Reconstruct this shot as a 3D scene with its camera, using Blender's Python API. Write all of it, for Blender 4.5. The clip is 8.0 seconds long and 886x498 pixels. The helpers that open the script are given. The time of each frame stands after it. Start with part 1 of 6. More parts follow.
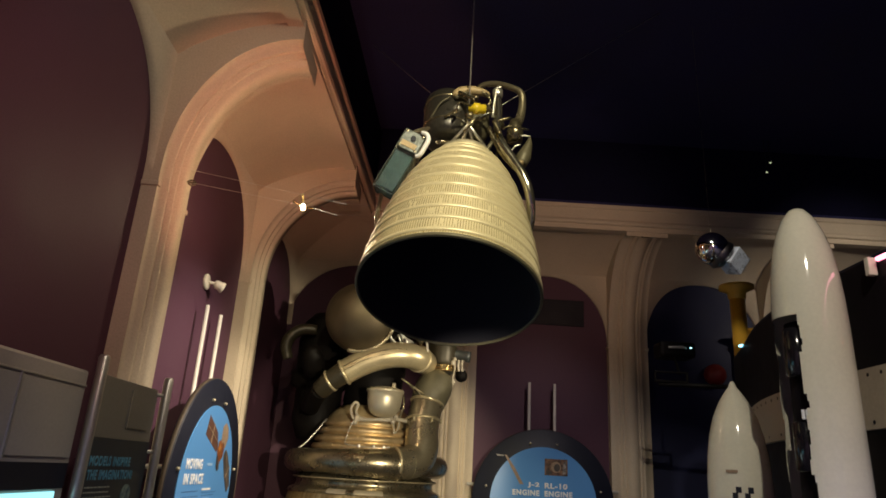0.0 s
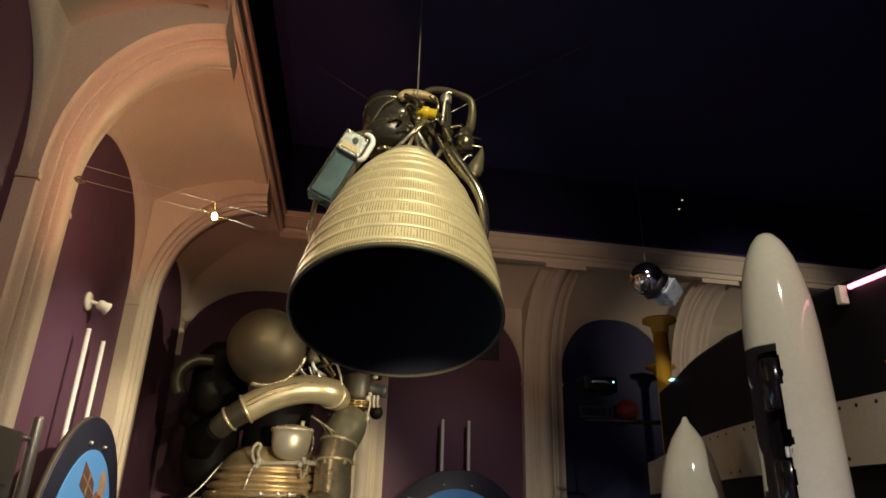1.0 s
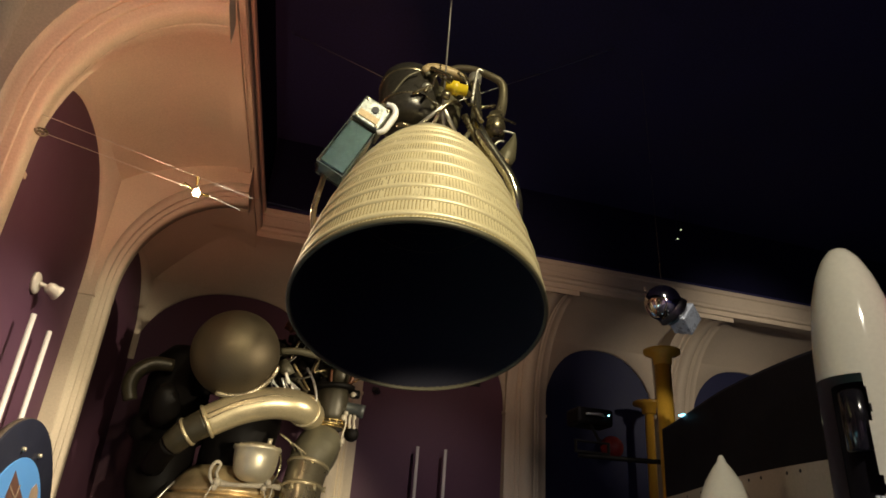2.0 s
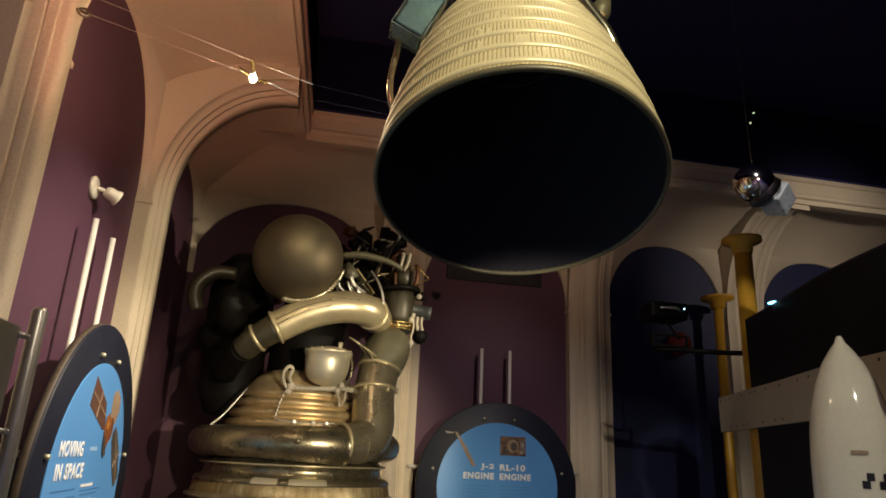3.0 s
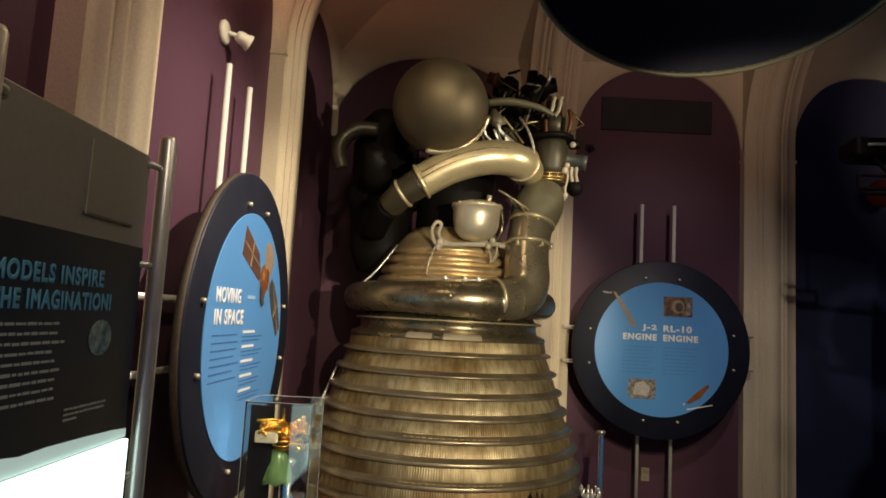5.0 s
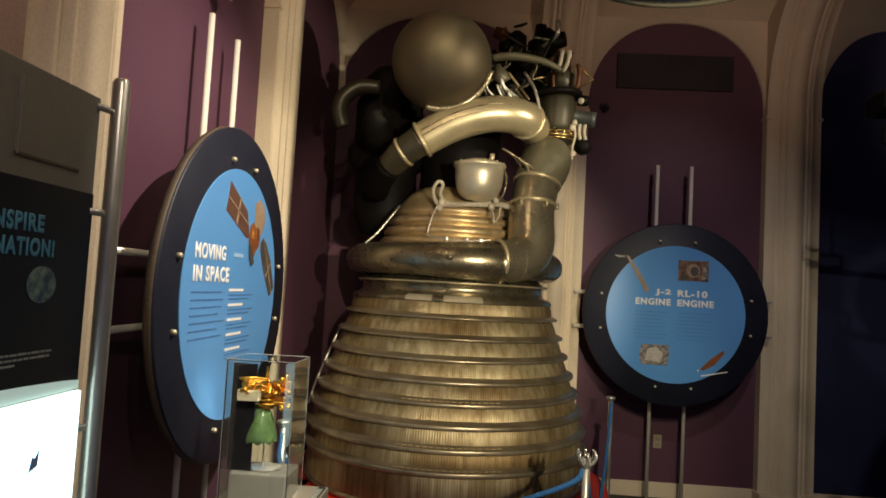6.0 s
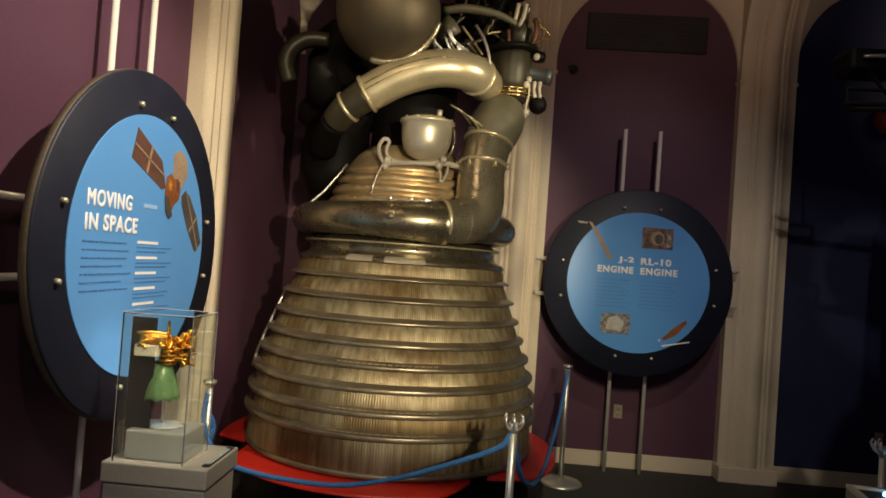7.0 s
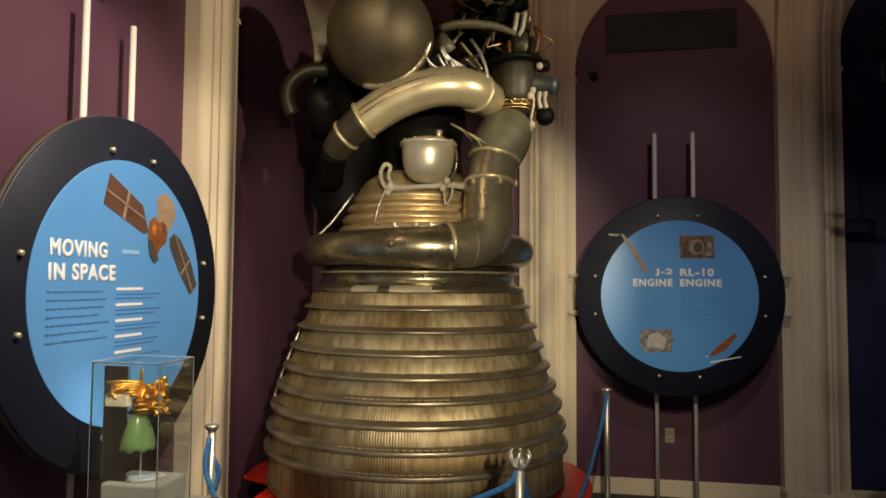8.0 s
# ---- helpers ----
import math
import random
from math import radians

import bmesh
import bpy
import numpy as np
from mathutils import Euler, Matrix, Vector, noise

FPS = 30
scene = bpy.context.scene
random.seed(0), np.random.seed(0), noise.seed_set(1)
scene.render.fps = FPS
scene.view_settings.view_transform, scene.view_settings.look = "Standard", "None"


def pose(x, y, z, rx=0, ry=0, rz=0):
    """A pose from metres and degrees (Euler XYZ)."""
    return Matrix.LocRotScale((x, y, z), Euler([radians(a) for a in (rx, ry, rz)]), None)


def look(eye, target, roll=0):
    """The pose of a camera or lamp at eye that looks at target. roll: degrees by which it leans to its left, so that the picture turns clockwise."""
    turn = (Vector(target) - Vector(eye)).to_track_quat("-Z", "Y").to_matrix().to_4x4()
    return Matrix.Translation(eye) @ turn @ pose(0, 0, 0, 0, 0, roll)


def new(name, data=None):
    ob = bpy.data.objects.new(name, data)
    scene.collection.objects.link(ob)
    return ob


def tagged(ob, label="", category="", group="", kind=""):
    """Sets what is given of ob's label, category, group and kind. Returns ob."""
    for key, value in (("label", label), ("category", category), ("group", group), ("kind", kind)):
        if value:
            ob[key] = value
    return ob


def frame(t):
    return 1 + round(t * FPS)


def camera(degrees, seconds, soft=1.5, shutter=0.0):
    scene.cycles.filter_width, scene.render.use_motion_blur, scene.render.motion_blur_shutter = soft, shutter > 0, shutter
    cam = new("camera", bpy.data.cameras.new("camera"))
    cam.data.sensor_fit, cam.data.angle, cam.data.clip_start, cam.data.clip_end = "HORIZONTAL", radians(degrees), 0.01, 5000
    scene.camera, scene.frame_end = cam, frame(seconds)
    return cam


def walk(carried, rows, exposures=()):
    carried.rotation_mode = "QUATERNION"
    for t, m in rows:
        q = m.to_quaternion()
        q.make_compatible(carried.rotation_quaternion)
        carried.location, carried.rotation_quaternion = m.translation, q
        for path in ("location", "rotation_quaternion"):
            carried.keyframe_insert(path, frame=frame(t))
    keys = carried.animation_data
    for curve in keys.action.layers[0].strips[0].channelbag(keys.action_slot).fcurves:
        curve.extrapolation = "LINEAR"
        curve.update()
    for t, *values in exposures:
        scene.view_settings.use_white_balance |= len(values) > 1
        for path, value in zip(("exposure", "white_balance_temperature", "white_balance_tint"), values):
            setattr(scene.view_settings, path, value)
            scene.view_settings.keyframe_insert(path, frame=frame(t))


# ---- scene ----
cam = camera(67.6, 8.0, soft=1.7)
PATH = [
    (0, (-0.02, -0.001, 1.842), (-0.011, 1.894, 2.482), 3.4),
    (0.5, (-0.131, 0.208, 1.868), (0.007, 2.083, 2.549), 2.9),
    (1, (-0.277, 0.451, 1.884), (0.056, 2.273, 2.638), 1.7),
    (1.2, (-0.326, 0.545, 1.89), (0.066, 2.353, 2.65), 1.2),
    (2.3, (-0.475, 1.145, 1.904), (-0.039, 2.9, 2.759), 4.8),
    (2.5, (-0.5, 1.224, 1.89), (-0.032, 3.004, 2.674), 3.3),
    (3, (-0.587, 1.337, 1.848), (-0.219, 3.21, 2.445), 2.7),
    (3.5, (-0.64, 1.43, 1.813), (-0.415, 3.377, 2.209), 3.2),
    (4, (-0.604, 1.532, 1.802), (-0.545, 3.508, 2.1), 2.4),
    (4.5, (-0.586, 1.636, 1.774), (-0.61, 3.622, 2.013), 3.0),
    (5.8, (-0.473, 1.854, 1.72), (-0.533, 3.847, 1.871), 2.7),
    (6, (-0.403, 1.862, 1.707), (-0.518, 3.855, 1.825), 3.2),
    (6.5, (-0.22, 1.901, 1.682), (-0.348, 3.895, 1.746), 2.9),
    (7, (-0.044, 2.028, 1.653), (-0.161, 4.024, 1.692), 4.1),
    (7.5, (0.118, 2.165, 1.656), (-0.01, 4.161, 1.692), 2.2),
    (8, (0.314, 2.253, 1.679), (-0.018, 4.223, 1.782), 0.4),
]
walk(cam, [(t, look(eye, target, roll)) for t, eye, target, roll in PATH], exposures=((0.0, 0.62), (2.5, 0.80), (5.0, 0.79), (8.0, 0.70)))


# ---- world and lights ----
world = bpy.data.worlds.new("world")
world.use_nodes = True
scene.world = world
world.node_tree.nodes["Background"].inputs[0].default_value = (0.27, 0.24, 0.46, 1)
world.node_tree.nodes["Background"].inputs[1].default_value = 0.026


def spot(name, eye, target, watts, colour, degrees=50, size=0.06, blend=0.5):
    data = bpy.data.lights.new(name, "SPOT")
    data.energy, data.color, data.spot_size, data.spot_blend, data.shadow_soft_size = watts, colour, radians(degrees), blend, size
    ob = new(name, data)
    ob.matrix_world = look(eye, target)
    return ob


WARM = (1.0, 0.86, 0.69)
# none of these fixtures is seen or modelled; places chosen to suit tones and shadows
spot("unseen_spot", (2.75, 4.05, 2.98), (-0.70, 6.25, 2.25), 260, (1.0, 0.85, 0.60), 46, 0.04, 0.5)
# added at eye height, clear of the hung engine; no fixture stands here
spot("unseen_spot", (1.05, 1.50, 2.15), (-0.36, 6.05, 1.75), 470, (1.0, 0.86, 0.61), 34, 0.04, 0.55)
# unseen bell lamp, set high so no shadow crosses the sphere
spot("unseen_spot", (0.6, -0.2, 5.4), (0.05, 3.15, 3.3), 450, (1.0, 0.88, 0.55), 33, 0.05)
spot("unseen_spot", (0.75, 4.0, 4.45), (-1.60, 4.90, 1.85), 470, WARM, 47, 0.04, 0.9)
spot("unseen_spot", (0.3, 1.2, 4.45), (-1.7, 4.1, 2.7), 52, WARM, 66, 0.06)
spot("unseen_spot", (1.65, 4.2, 4.6), (1.08, 7.8, 1.50), 84, (1.0, 0.87, 0.86), 49, 0.08, 0.9)
# red wash for the vault, added in mid-air without a fixture
spot("unseen_spot", (-0.75, 2.9, 2.1), (-1.25, 4.9, 4.5), 66, (1.0, 0.34, 0.20), 56, 0.10)
# red patch for the west wall, from an unseen source
spot("unseen_spot", (0.6, -0.6, 3.6), (-1.8, 2.35, 2.95), 80, (1.0, 0.24, 0.20), 30, 0.15, 1.0)
# unseen lamp added behind the visitor for the white rockets
spot("unseen_spot", (0.6, -0.5, 4.9), (1.75, 3.3, 2.2), 210, (1.0, 0.90, 0.72), 40, 0.04)
# added only to brighten the hung satellite
spot("unseen_spot", (1.3, 2.7, 4.7), (2.1, 4.7, 3.52), 110, (1.0, 0.93, 0.82), 12, 0.03, 0.6)
# these two are added to lift the north vaults and beam
spot("unseen_spot", (4.2, 3.8, 4.2), (4.6, 7.6, 3.85), 110, (1.0, 0.86, 0.72), 50, 0.08, 1.0)
spot("unseen_spot", (1.6, 2.9, 3.6), (1.2, 7.3, 4.4), 85, (1.0, 0.66, 0.48), 50, 0.10, 1.0)
# added violet fill far behind the visitor; no such lamp is known
spot("unseen_spot", (1.5, -3.5, 5.4), (1.5, -3.5, 0.0), 1900, (0.76, 0.68, 1.0), 130, 0.25)

halogen = bpy.data.lights.new("halogen_light", "POINT")
halogen.energy, halogen.color, halogen.shadow_soft_size = 6.5, (1.0, 0.74, 0.48), 0.015
new("halogen_light", halogen).location = (-0.972, 4.215, 3.462)

# ---- materials ----


def material(name, colour, rough=0.6, metal=0.0, grain=0.15, scale=8.0, bump=0.0, bump_scale=60.0, second=None, spread=0.5, coat=0.0, stretch=1.0):
    m = bpy.data.materials.new(name)
    m.use_nodes = True
    nt = m.node_tree
    b = nt.nodes["Principled BSDF"]
    tc = nt.nodes.new("ShaderNodeTexCoord")
    n1 = nt.nodes.new("ShaderNodeTexNoise")
    n1.inputs["Scale"].default_value = scale
    n1.inputs["Detail"].default_value = 8
    n1.inputs["Roughness"].default_value = 0.65
    mp = nt.nodes.new("ShaderNodeMapping")
    mp.inputs["Scale"].default_value = (1, 1, stretch)
    nt.links.new(tc.outputs["Object"], mp.inputs["Vector"])
    nt.links.new(mp.outputs["Vector"], n1.inputs["Vector"])
    ramp = nt.nodes.new("ShaderNodeValToRGB")
    c2 = second or tuple(c * (1 - grain) for c in colour)
    ramp.color_ramp.elements[0].position, ramp.color_ramp.elements[1].position = 0.5 - spread / 2, 0.5 + spread / 2
    ramp.color_ramp.elements[0].color, ramp.color_ramp.elements[1].color = (*c2, 1), (*colour, 1)
    nt.links.new(n1.outputs["Fac"], ramp.inputs["Fac"])
    n2 = nt.nodes.new("ShaderNodeTexNoise")
    n2.inputs["Scale"].default_value = bump_scale
    n2.inputs["Detail"].default_value = 4
    nt.links.new(tc.outputs["Object"], n2.inputs["Vector"])
    mix = nt.nodes.new("ShaderNodeMix")
    mix.data_type, mix.blend_type = "RGBA", "MULTIPLY"
    mix.inputs[0].default_value = min(1.0, grain * 2)
    nt.links.new(ramp.outputs["Color"], mix.inputs[6])
    nt.links.new(n2.outputs["Fac"], mix.inputs[7])
    hsv = nt.nodes.new("ShaderNodeHueSaturation")
    hsv.inputs["Value"].default_value = 1 + 0.5 * min(1.0, grain * 2)
    nt.links.new(mix.outputs[2], hsv.inputs["Color"])
    nt.links.new(hsv.outputs["Color"], b.inputs["Base Color"])
    r = nt.nodes.new("ShaderNodeMapRange")
    r.inputs["To Min"].default_value, r.inputs["To Max"].default_value = max(0.02, rough * 0.75), min(1.0, rough * 1.25)
    nt.links.new(n1.outputs["Fac"], r.inputs["Value"])
    nt.links.new(r.outputs["Result"], b.inputs["Roughness"])
    b.inputs["Metallic"].default_value = metal
    b.inputs["Coat Weight"].default_value = coat
    b.inputs["Coat Roughness"].default_value = 0.08
    if bump:
        bp = nt.nodes.new("ShaderNodeBump")
        bp.inputs["Strength"].default_value = bump
        bp.inputs["Distance"].default_value = 0.004
        nt.links.new(n2.outputs["Fac"], bp.inputs["Height"])
        nt.links.new(bp.outputs["Normal"], b.inputs["Normal"])
    return m


def glow(name, colour, strength):
    m = bpy.data.materials.new(name)
    m.use_nodes = True
    b = m.node_tree.nodes["Principled BSDF"]
    b.inputs["Base Color"].default_value = (*colour, 1)
    b.inputs["Emission Color"].default_value = (*colour, 1)
    b.inputs["Emission Strength"].default_value = strength
    return m


def clear(name, colour=(0.95, 1, 0.98), rough=0.02, ior=1.49, transmission=1.0):
    m = bpy.data.materials.new(name)
    m.use_nodes = True
    b = m.node_tree.nodes["Principled BSDF"]
    b.inputs["Base Color"].default_value = (*colour, 1)
    b.inputs["Roughness"].default_value = rough
    b.inputs["IOR"].default_value = ior
    b.inputs["Transmission Weight"].default_value = transmission
    return m


CREAM = material("cream_plaster", (0.62, 0.52, 0.38), 0.75, 0, 0.16, 1.6, 0.25, 90)
PURPLE = material("purple_paint", (0.092, 0.038, 0.064), 0.6, 0, 0.15, 2.0, 0.2, 120)
BLUEWALL = material("navy_paint", (0.0075, 0.011, 0.056), 0.6, 0, 0.2, 2.0, 0.2, 120)
BLACKCEIL = material("black_paint", (0.025, 0.025, 0.115), 0.8, 0, 0.35, 1.5, 0.3, 50)
# darker than BLACKCEIL, to offset lamp spill on the added drop panels
DROPBLACK = material("drop_panel_black", (0.010, 0.010, 0.034), 0.9, 0, 0.3, 3, 0.3, 60)
FLOORMAT = material("dark_carpet", (0.045, 0.040, 0.036), 0.9, 0, 0.4, 30, 0.8, 400)
STEEL = material("brushed_steel", (0.66, 0.64, 0.58), 0.36, 0.8, 0.12, 14, 0.05, 220)
ROD = material("polished_rod", (0.84, 0.81, 0.74), 0.25, 0.3, 0.08, 14)
DARKSTEEL = material("dark_steel", (0.36, 0.31, 0.20), 0.28, 0.85, 0.3, 7, 0.08, 160, second=(0.15, 0.13, 0.09))


def streaked(name, pale, mid, dark, rough, metal):
    """Heat-stained metal: upright streaks and broad stains, each band a little lighter or darker."""
    m = bpy.data.materials.new(name)
    m.use_nodes = True
    nt = m.node_tree
    b = nt.nodes["Principled BSDF"]
    tc = nt.nodes.new("ShaderNodeTexCoord")
    info = nt.nodes.new("ShaderNodeObjectInfo")
    fields = []
    for size, stretch, detail in ((30.0, 0.06, 4), (3.2, 0.55, 6), (95.0, 0.25, 2)):
        mp = nt.nodes.new("ShaderNodeMapping")
        mp.inputs["Scale"].default_value = (1, 1, stretch)
        nt.links.new(tc.outputs["Object"], mp.inputs["Vector"])
        n = nt.nodes.new("ShaderNodeTexNoise")
        n.noise_dimensions = "4D"
        n.inputs["Scale"].default_value, n.inputs["Detail"].default_value = size, detail
        w = nt.nodes.new("ShaderNodeMath")
        w.operation = "MULTIPLY"
        w.inputs[1].default_value = 40.0
        nt.links.new(info.outputs["Random"], w.inputs[0])
        nt.links.new(w.outputs[0], n.inputs["W"])
        nt.links.new(mp.outputs["Vector"], n.inputs["Vector"])
        fields.append(n.outputs["Fac"])
    ramps = []
    for fac, lo, hi, a, c in ((fields[0], 0.36, 0.62, mid, pale), (fields[1], 0.38, 0.60, dark, (1, 1, 1))):
        r = nt.nodes.new("ShaderNodeValToRGB")
        r.color_ramp.elements[0].position, r.color_ramp.elements[1].position = lo, hi
        r.color_ramp.elements[0].color, r.color_ramp.elements[1].color = (*a, 1), (*c, 1)
        nt.links.new(fac, r.inputs["Fac"])
        ramps.append(r.outputs["Color"])
    mix = nt.nodes.new("ShaderNodeMix")
    mix.data_type, mix.blend_type = "RGBA", "MULTIPLY"
    mix.inputs[0].default_value = 1.0
    nt.links.new(ramps[0], mix.inputs[6])
    nt.links.new(ramps[1], mix.inputs[7])
    hsv = nt.nodes.new("ShaderNodeHueSaturation")
    val = nt.nodes.new("ShaderNodeMapRange")
    val.inputs["To Min"].default_value, val.inputs["To Max"].default_value = 0.85, 1.15
    nt.links.new(info.outputs["Random"], val.inputs["Value"])
    nt.links.new(val.outputs["Result"], hsv.inputs["Value"])
    nt.links.new(mix.outputs[2], hsv.inputs["Color"])
    nt.links.new(hsv.outputs["Color"], b.inputs["Base Color"])
    rr = nt.nodes.new("ShaderNodeMapRange")
    rr.inputs["To Min"].default_value, rr.inputs["To Max"].default_value = rough * 0.7, rough * 1.3
    nt.links.new(fields[2], rr.inputs["Value"])
    nt.links.new(rr.outputs["Result"], b.inputs["Roughness"])
    b.inputs["Metallic"].default_value = metal
    bp = nt.nodes.new("ShaderNodeBump")
    bp.inputs["Strength"].default_value, bp.inputs["Distance"].default_value = 0.15, 0.003
    nt.links.new(fields[2], bp.inputs["Height"])
    nt.links.new(bp.outputs["Normal"], b.inputs["Normal"])
    return m


NOZZLE = streaked("heat_stained_nozzle_steel", (0.43, 0.365, 0.225), (0.24, 0.185, 0.090), (0.50, 0.40, 0.28), 0.42, 0.55)
FLANGE = material("flange_steel", (0.42, 0.36, 0.25), 0.36, 0.7, 0.3, 6, 0.06, 150, second=(0.20, 0.16, 0.10), spread=0.4)
COPPER = material("copper_tube", (0.76, 0.60, 0.35), 0.38, 0.7, 0.25, 9, 0.1, 160, second=(0.48, 0.35, 0.18))
PIPE = material("pipe_steel", (0.60, 0.51, 0.31), 0.34, 0.6, 0.2, 5, 0.04, 120, second=(0.42, 0.36, 0.23))
POTSTEEL = material("satin_pot_steel", (0.64, 0.58, 0.43), 0.40, 0.6, 0.15, 8, 0.05, 150)
WRAP = material("pale_wrapping", (0.54, 0.48, 0.37), 0.6, 0.1, 0.3, 40, 0.5, 160)
SMOKY = material("smoky_drum", (0.055, 0.050, 0.042), 0.30, 0.3, 0.4, 16, 0.4, 50)
GREYPIPE = material("olive_coated_pipe", (0.135, 0.122, 0.078), 0.48, 0.25, 0.2, 6, 0.1, 140)
SATIN = material("satin_sphere_paint", (0.155, 0.126, 0.083), 0.60, 0.9, 0.15, 5, 0.05, 120)
# true black of some parts; on recessed engine parts it paints their shade
ENGINEBLACK = material("black_and_shade", (0.006, 0.005, 0.0045), 0.55, 0.0, 0.3, 8, 0.15, 80)
RED = material("red_paint", (0.55, 0.022, 0.012), 0.35, 0, 0.15, 4, 0.1, 60)
ROPE = material("blue_rope", (0.03, 0.16, 0.42), 0.8, 0, 0.3, 40, 0.5, 300)
PANELBLACK = material("black_panel_edge", (0.012, 0.014, 0.027), 0.5, 0, 0.2, 5, 0.05, 120)
PANELBLUE = material("blue_print", (0.105, 0.32, 0.70), 0.33, 0, 0.06, 2, 0.0, 100)
WHITEINK = material("white_print", (0.85, 0.85, 0.85), 0.4, 0, 0.03, 4)
INKDARK = material("navy_print", (0.055, 0.16, 0.40), 0.4, 0, 0.1, 4)
INKPALE = material("pale_blue_print", (0.32, 0.52, 0.80), 0.4, 0, 0.05, 4)
WHITEPAINT = material("gloss_white_paint", (0.78, 0.75, 0.62), 0.09, 0, 0.07, 3, 0.0, 60, coat=0.6)
BELL = material("cream_bell_tubes", (0.80, 0.71, 0.46), 0.42, 0.25, 0.2, 7, 0.15, 160)
# brown brazed joints, also painting the groove shade that frontal light washes out
BELLGROOVE = material("joint_and_groove_shade", (0.46, 0.36, 0.15), 0.5, 0.3, 0.3, 9, second=(0.17, 0.11, 0.03), spread=0.3)
# near black puts the shade inside the cream bell into its colour
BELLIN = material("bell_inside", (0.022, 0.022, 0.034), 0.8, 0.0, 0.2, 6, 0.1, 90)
LEMON = material("lemon_paint", (0.78, 0.58, 0.03), 0.35, 0, 0.15, 12)
YELLOW = material("yellow_paint", (0.58, 0.31, 0.03), 0.4, 0, 0.15, 5)
GOLD = material("gold_foil", (1.0, 0.55, 0.10), 0.22, 1.0, 0.2, 30, 0.6, 90)
GREEN = material("translucent_green", (0.085, 0.15, 0.058), 0.22, 0, 0.3, 30)
PEDESTAL = material("grey_pedestal_paint", (0.24, 0.22, 0.18), 0.5, 0, 0.12, 4, 0.15, 90)
ACRYLIC = clear("acrylic")
GREYBOARD = material("grey_board", (0.25, 0.235, 0.195), 0.45, 0, 0.12, 3, 0.1, 80)
PERFBEAM = material("beige_perforated_steel", (0.48, 0.42, 0.33), 0.5, 0.1, 0.12, 4, 0.1, 70)
BLACKBOX = material("black_board", (0.006, 0.005, 0.008), 0.6, 0, 0.2, 3, 0.1, 60)
BRASSY = material("brass", (0.75, 0.52, 0.20), 0.25, 1.0, 0.2, 10)
# pale colour that paints the highlights on acrylic edges
EDGE = material("edge_glint", (0.42, 0.44, 0.44), 0.2, 0, 0.05, 20)
DUCTDARK = material("vent_dark", (0.009, 0.006, 0.013), 0.7, 0, 0.2, 5)
# weak sheen, so blacks that stand for shade catch little lamp light
for m, level in ((ENGINEBLACK, 0.10), (PURPLE, 0.3), (PANELBLACK, 0.3), (BELLIN, 0.2), (DROPBLACK, 0.1), (BLACKBOX, 0.15)):
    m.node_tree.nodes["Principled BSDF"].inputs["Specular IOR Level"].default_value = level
FROST = clear("frosted_acrylic", (0.42, 0.41, 0.37), 0.35, 1.49, 0.7)

# ---- building helpers ----


def part(name, bm, mat, parent=None, label="", smooth=False, matrix=None):
    """Links a bmesh as one mesh object, under a thing or a part."""
    me = bpy.data.meshes.new(name)
    if smooth:
        for f in bm.faces:
            f.smooth = True
        for e in bm.edges:
            e.smooth = not (len(e.link_faces) == 2 and e.calc_face_angle(0) > 0.75)
    bm.to_mesh(me)
    bm.free()
    me.materials.append(mat)
    ob = new(name, me)
    if matrix is not None:
        ob.matrix_world = matrix
    if parent is not None:
        ob.parent = parent
    if label:
        tagged(ob, label)
    return ob


def thing(name, label, category, at=(0, 0, 0), group="", kind=""):
    ob = new(name)
    ob.location = at
    ob.empty_display_size = 0.1
    bpy.context.view_layer.update()
    return tagged(ob, label, category, group, kind)


def box(lo, hi, bevel=0.0, bm=None):
    bm = bm or bmesh.new()
    lo, hi = Vector(lo), Vector(hi)
    made = bmesh.ops.create_cube(bm, size=1, matrix=Matrix.Translation((lo + hi) / 2) @ Matrix.Diagonal((*(hi - lo), 1)))
    if bevel:
        edges = {e for v in made["verts"] for e in v.link_edges}
        bmesh.ops.bevel(bm, geom=list(edges), offset=bevel, segments=2, affect="EDGES", profile=0.5)
    return bm


def lathe(profile, n=48, bm=None, centre=(0, 0, 0), axis=None, close=False):
    """Turns (radius, height) round a vertical axis (or round the given pose)."""
    bm = bm or bmesh.new()
    m = axis if axis is not None else Matrix.Translation(centre)
    rings = []
    for r, z in profile:
        if r < 1e-6:
            rings.append([bm.verts.new(m @ Vector((0, 0, z)))])
        else:
            rings.append([bm.verts.new(m @ Vector((r * math.cos(2 * math.pi * i / n), r * math.sin(2 * math.pi * i / n), z))) for i in range(n)])
    pairs = list(zip(rings, rings[1:])) + ([(rings[-1], rings[0])] if close else [])
    for a, b in pairs:
        for i in range(n):
            j = (i + 1) % n
            if len(a) == 1 and len(b) == 1:
                continue
            if len(a) == 1:
                bm.faces.new((a[0], b[j], b[i]))
            elif len(b) == 1:
                bm.faces.new((a[i], a[j], b[0]))
            else:
                bm.faces.new((a[i], a[j], b[j], b[i]))
    return bm


def smooth_line(points, per=6):
    """Catmull-Rom through the points."""
    pts = [Vector(p) for p in points]
    if len(pts) < 3 or per < 2:
        return pts
    ext = [2 * pts[0] - pts[1]] + pts + [2 * pts[-1] - pts[-2]]
    out = []
    for a, b, c, d in zip(ext, ext[1:], ext[2:], ext[3:]):
        for k in range(per):
            t = k / per
            out.append(0.5 * (2 * b + (c - a) * t + (2 * a - 5 * b + 4 * c - d) * t * t + (3 * b - a - 3 * c + d) * t ** 3))
    return out + [pts[-1]]


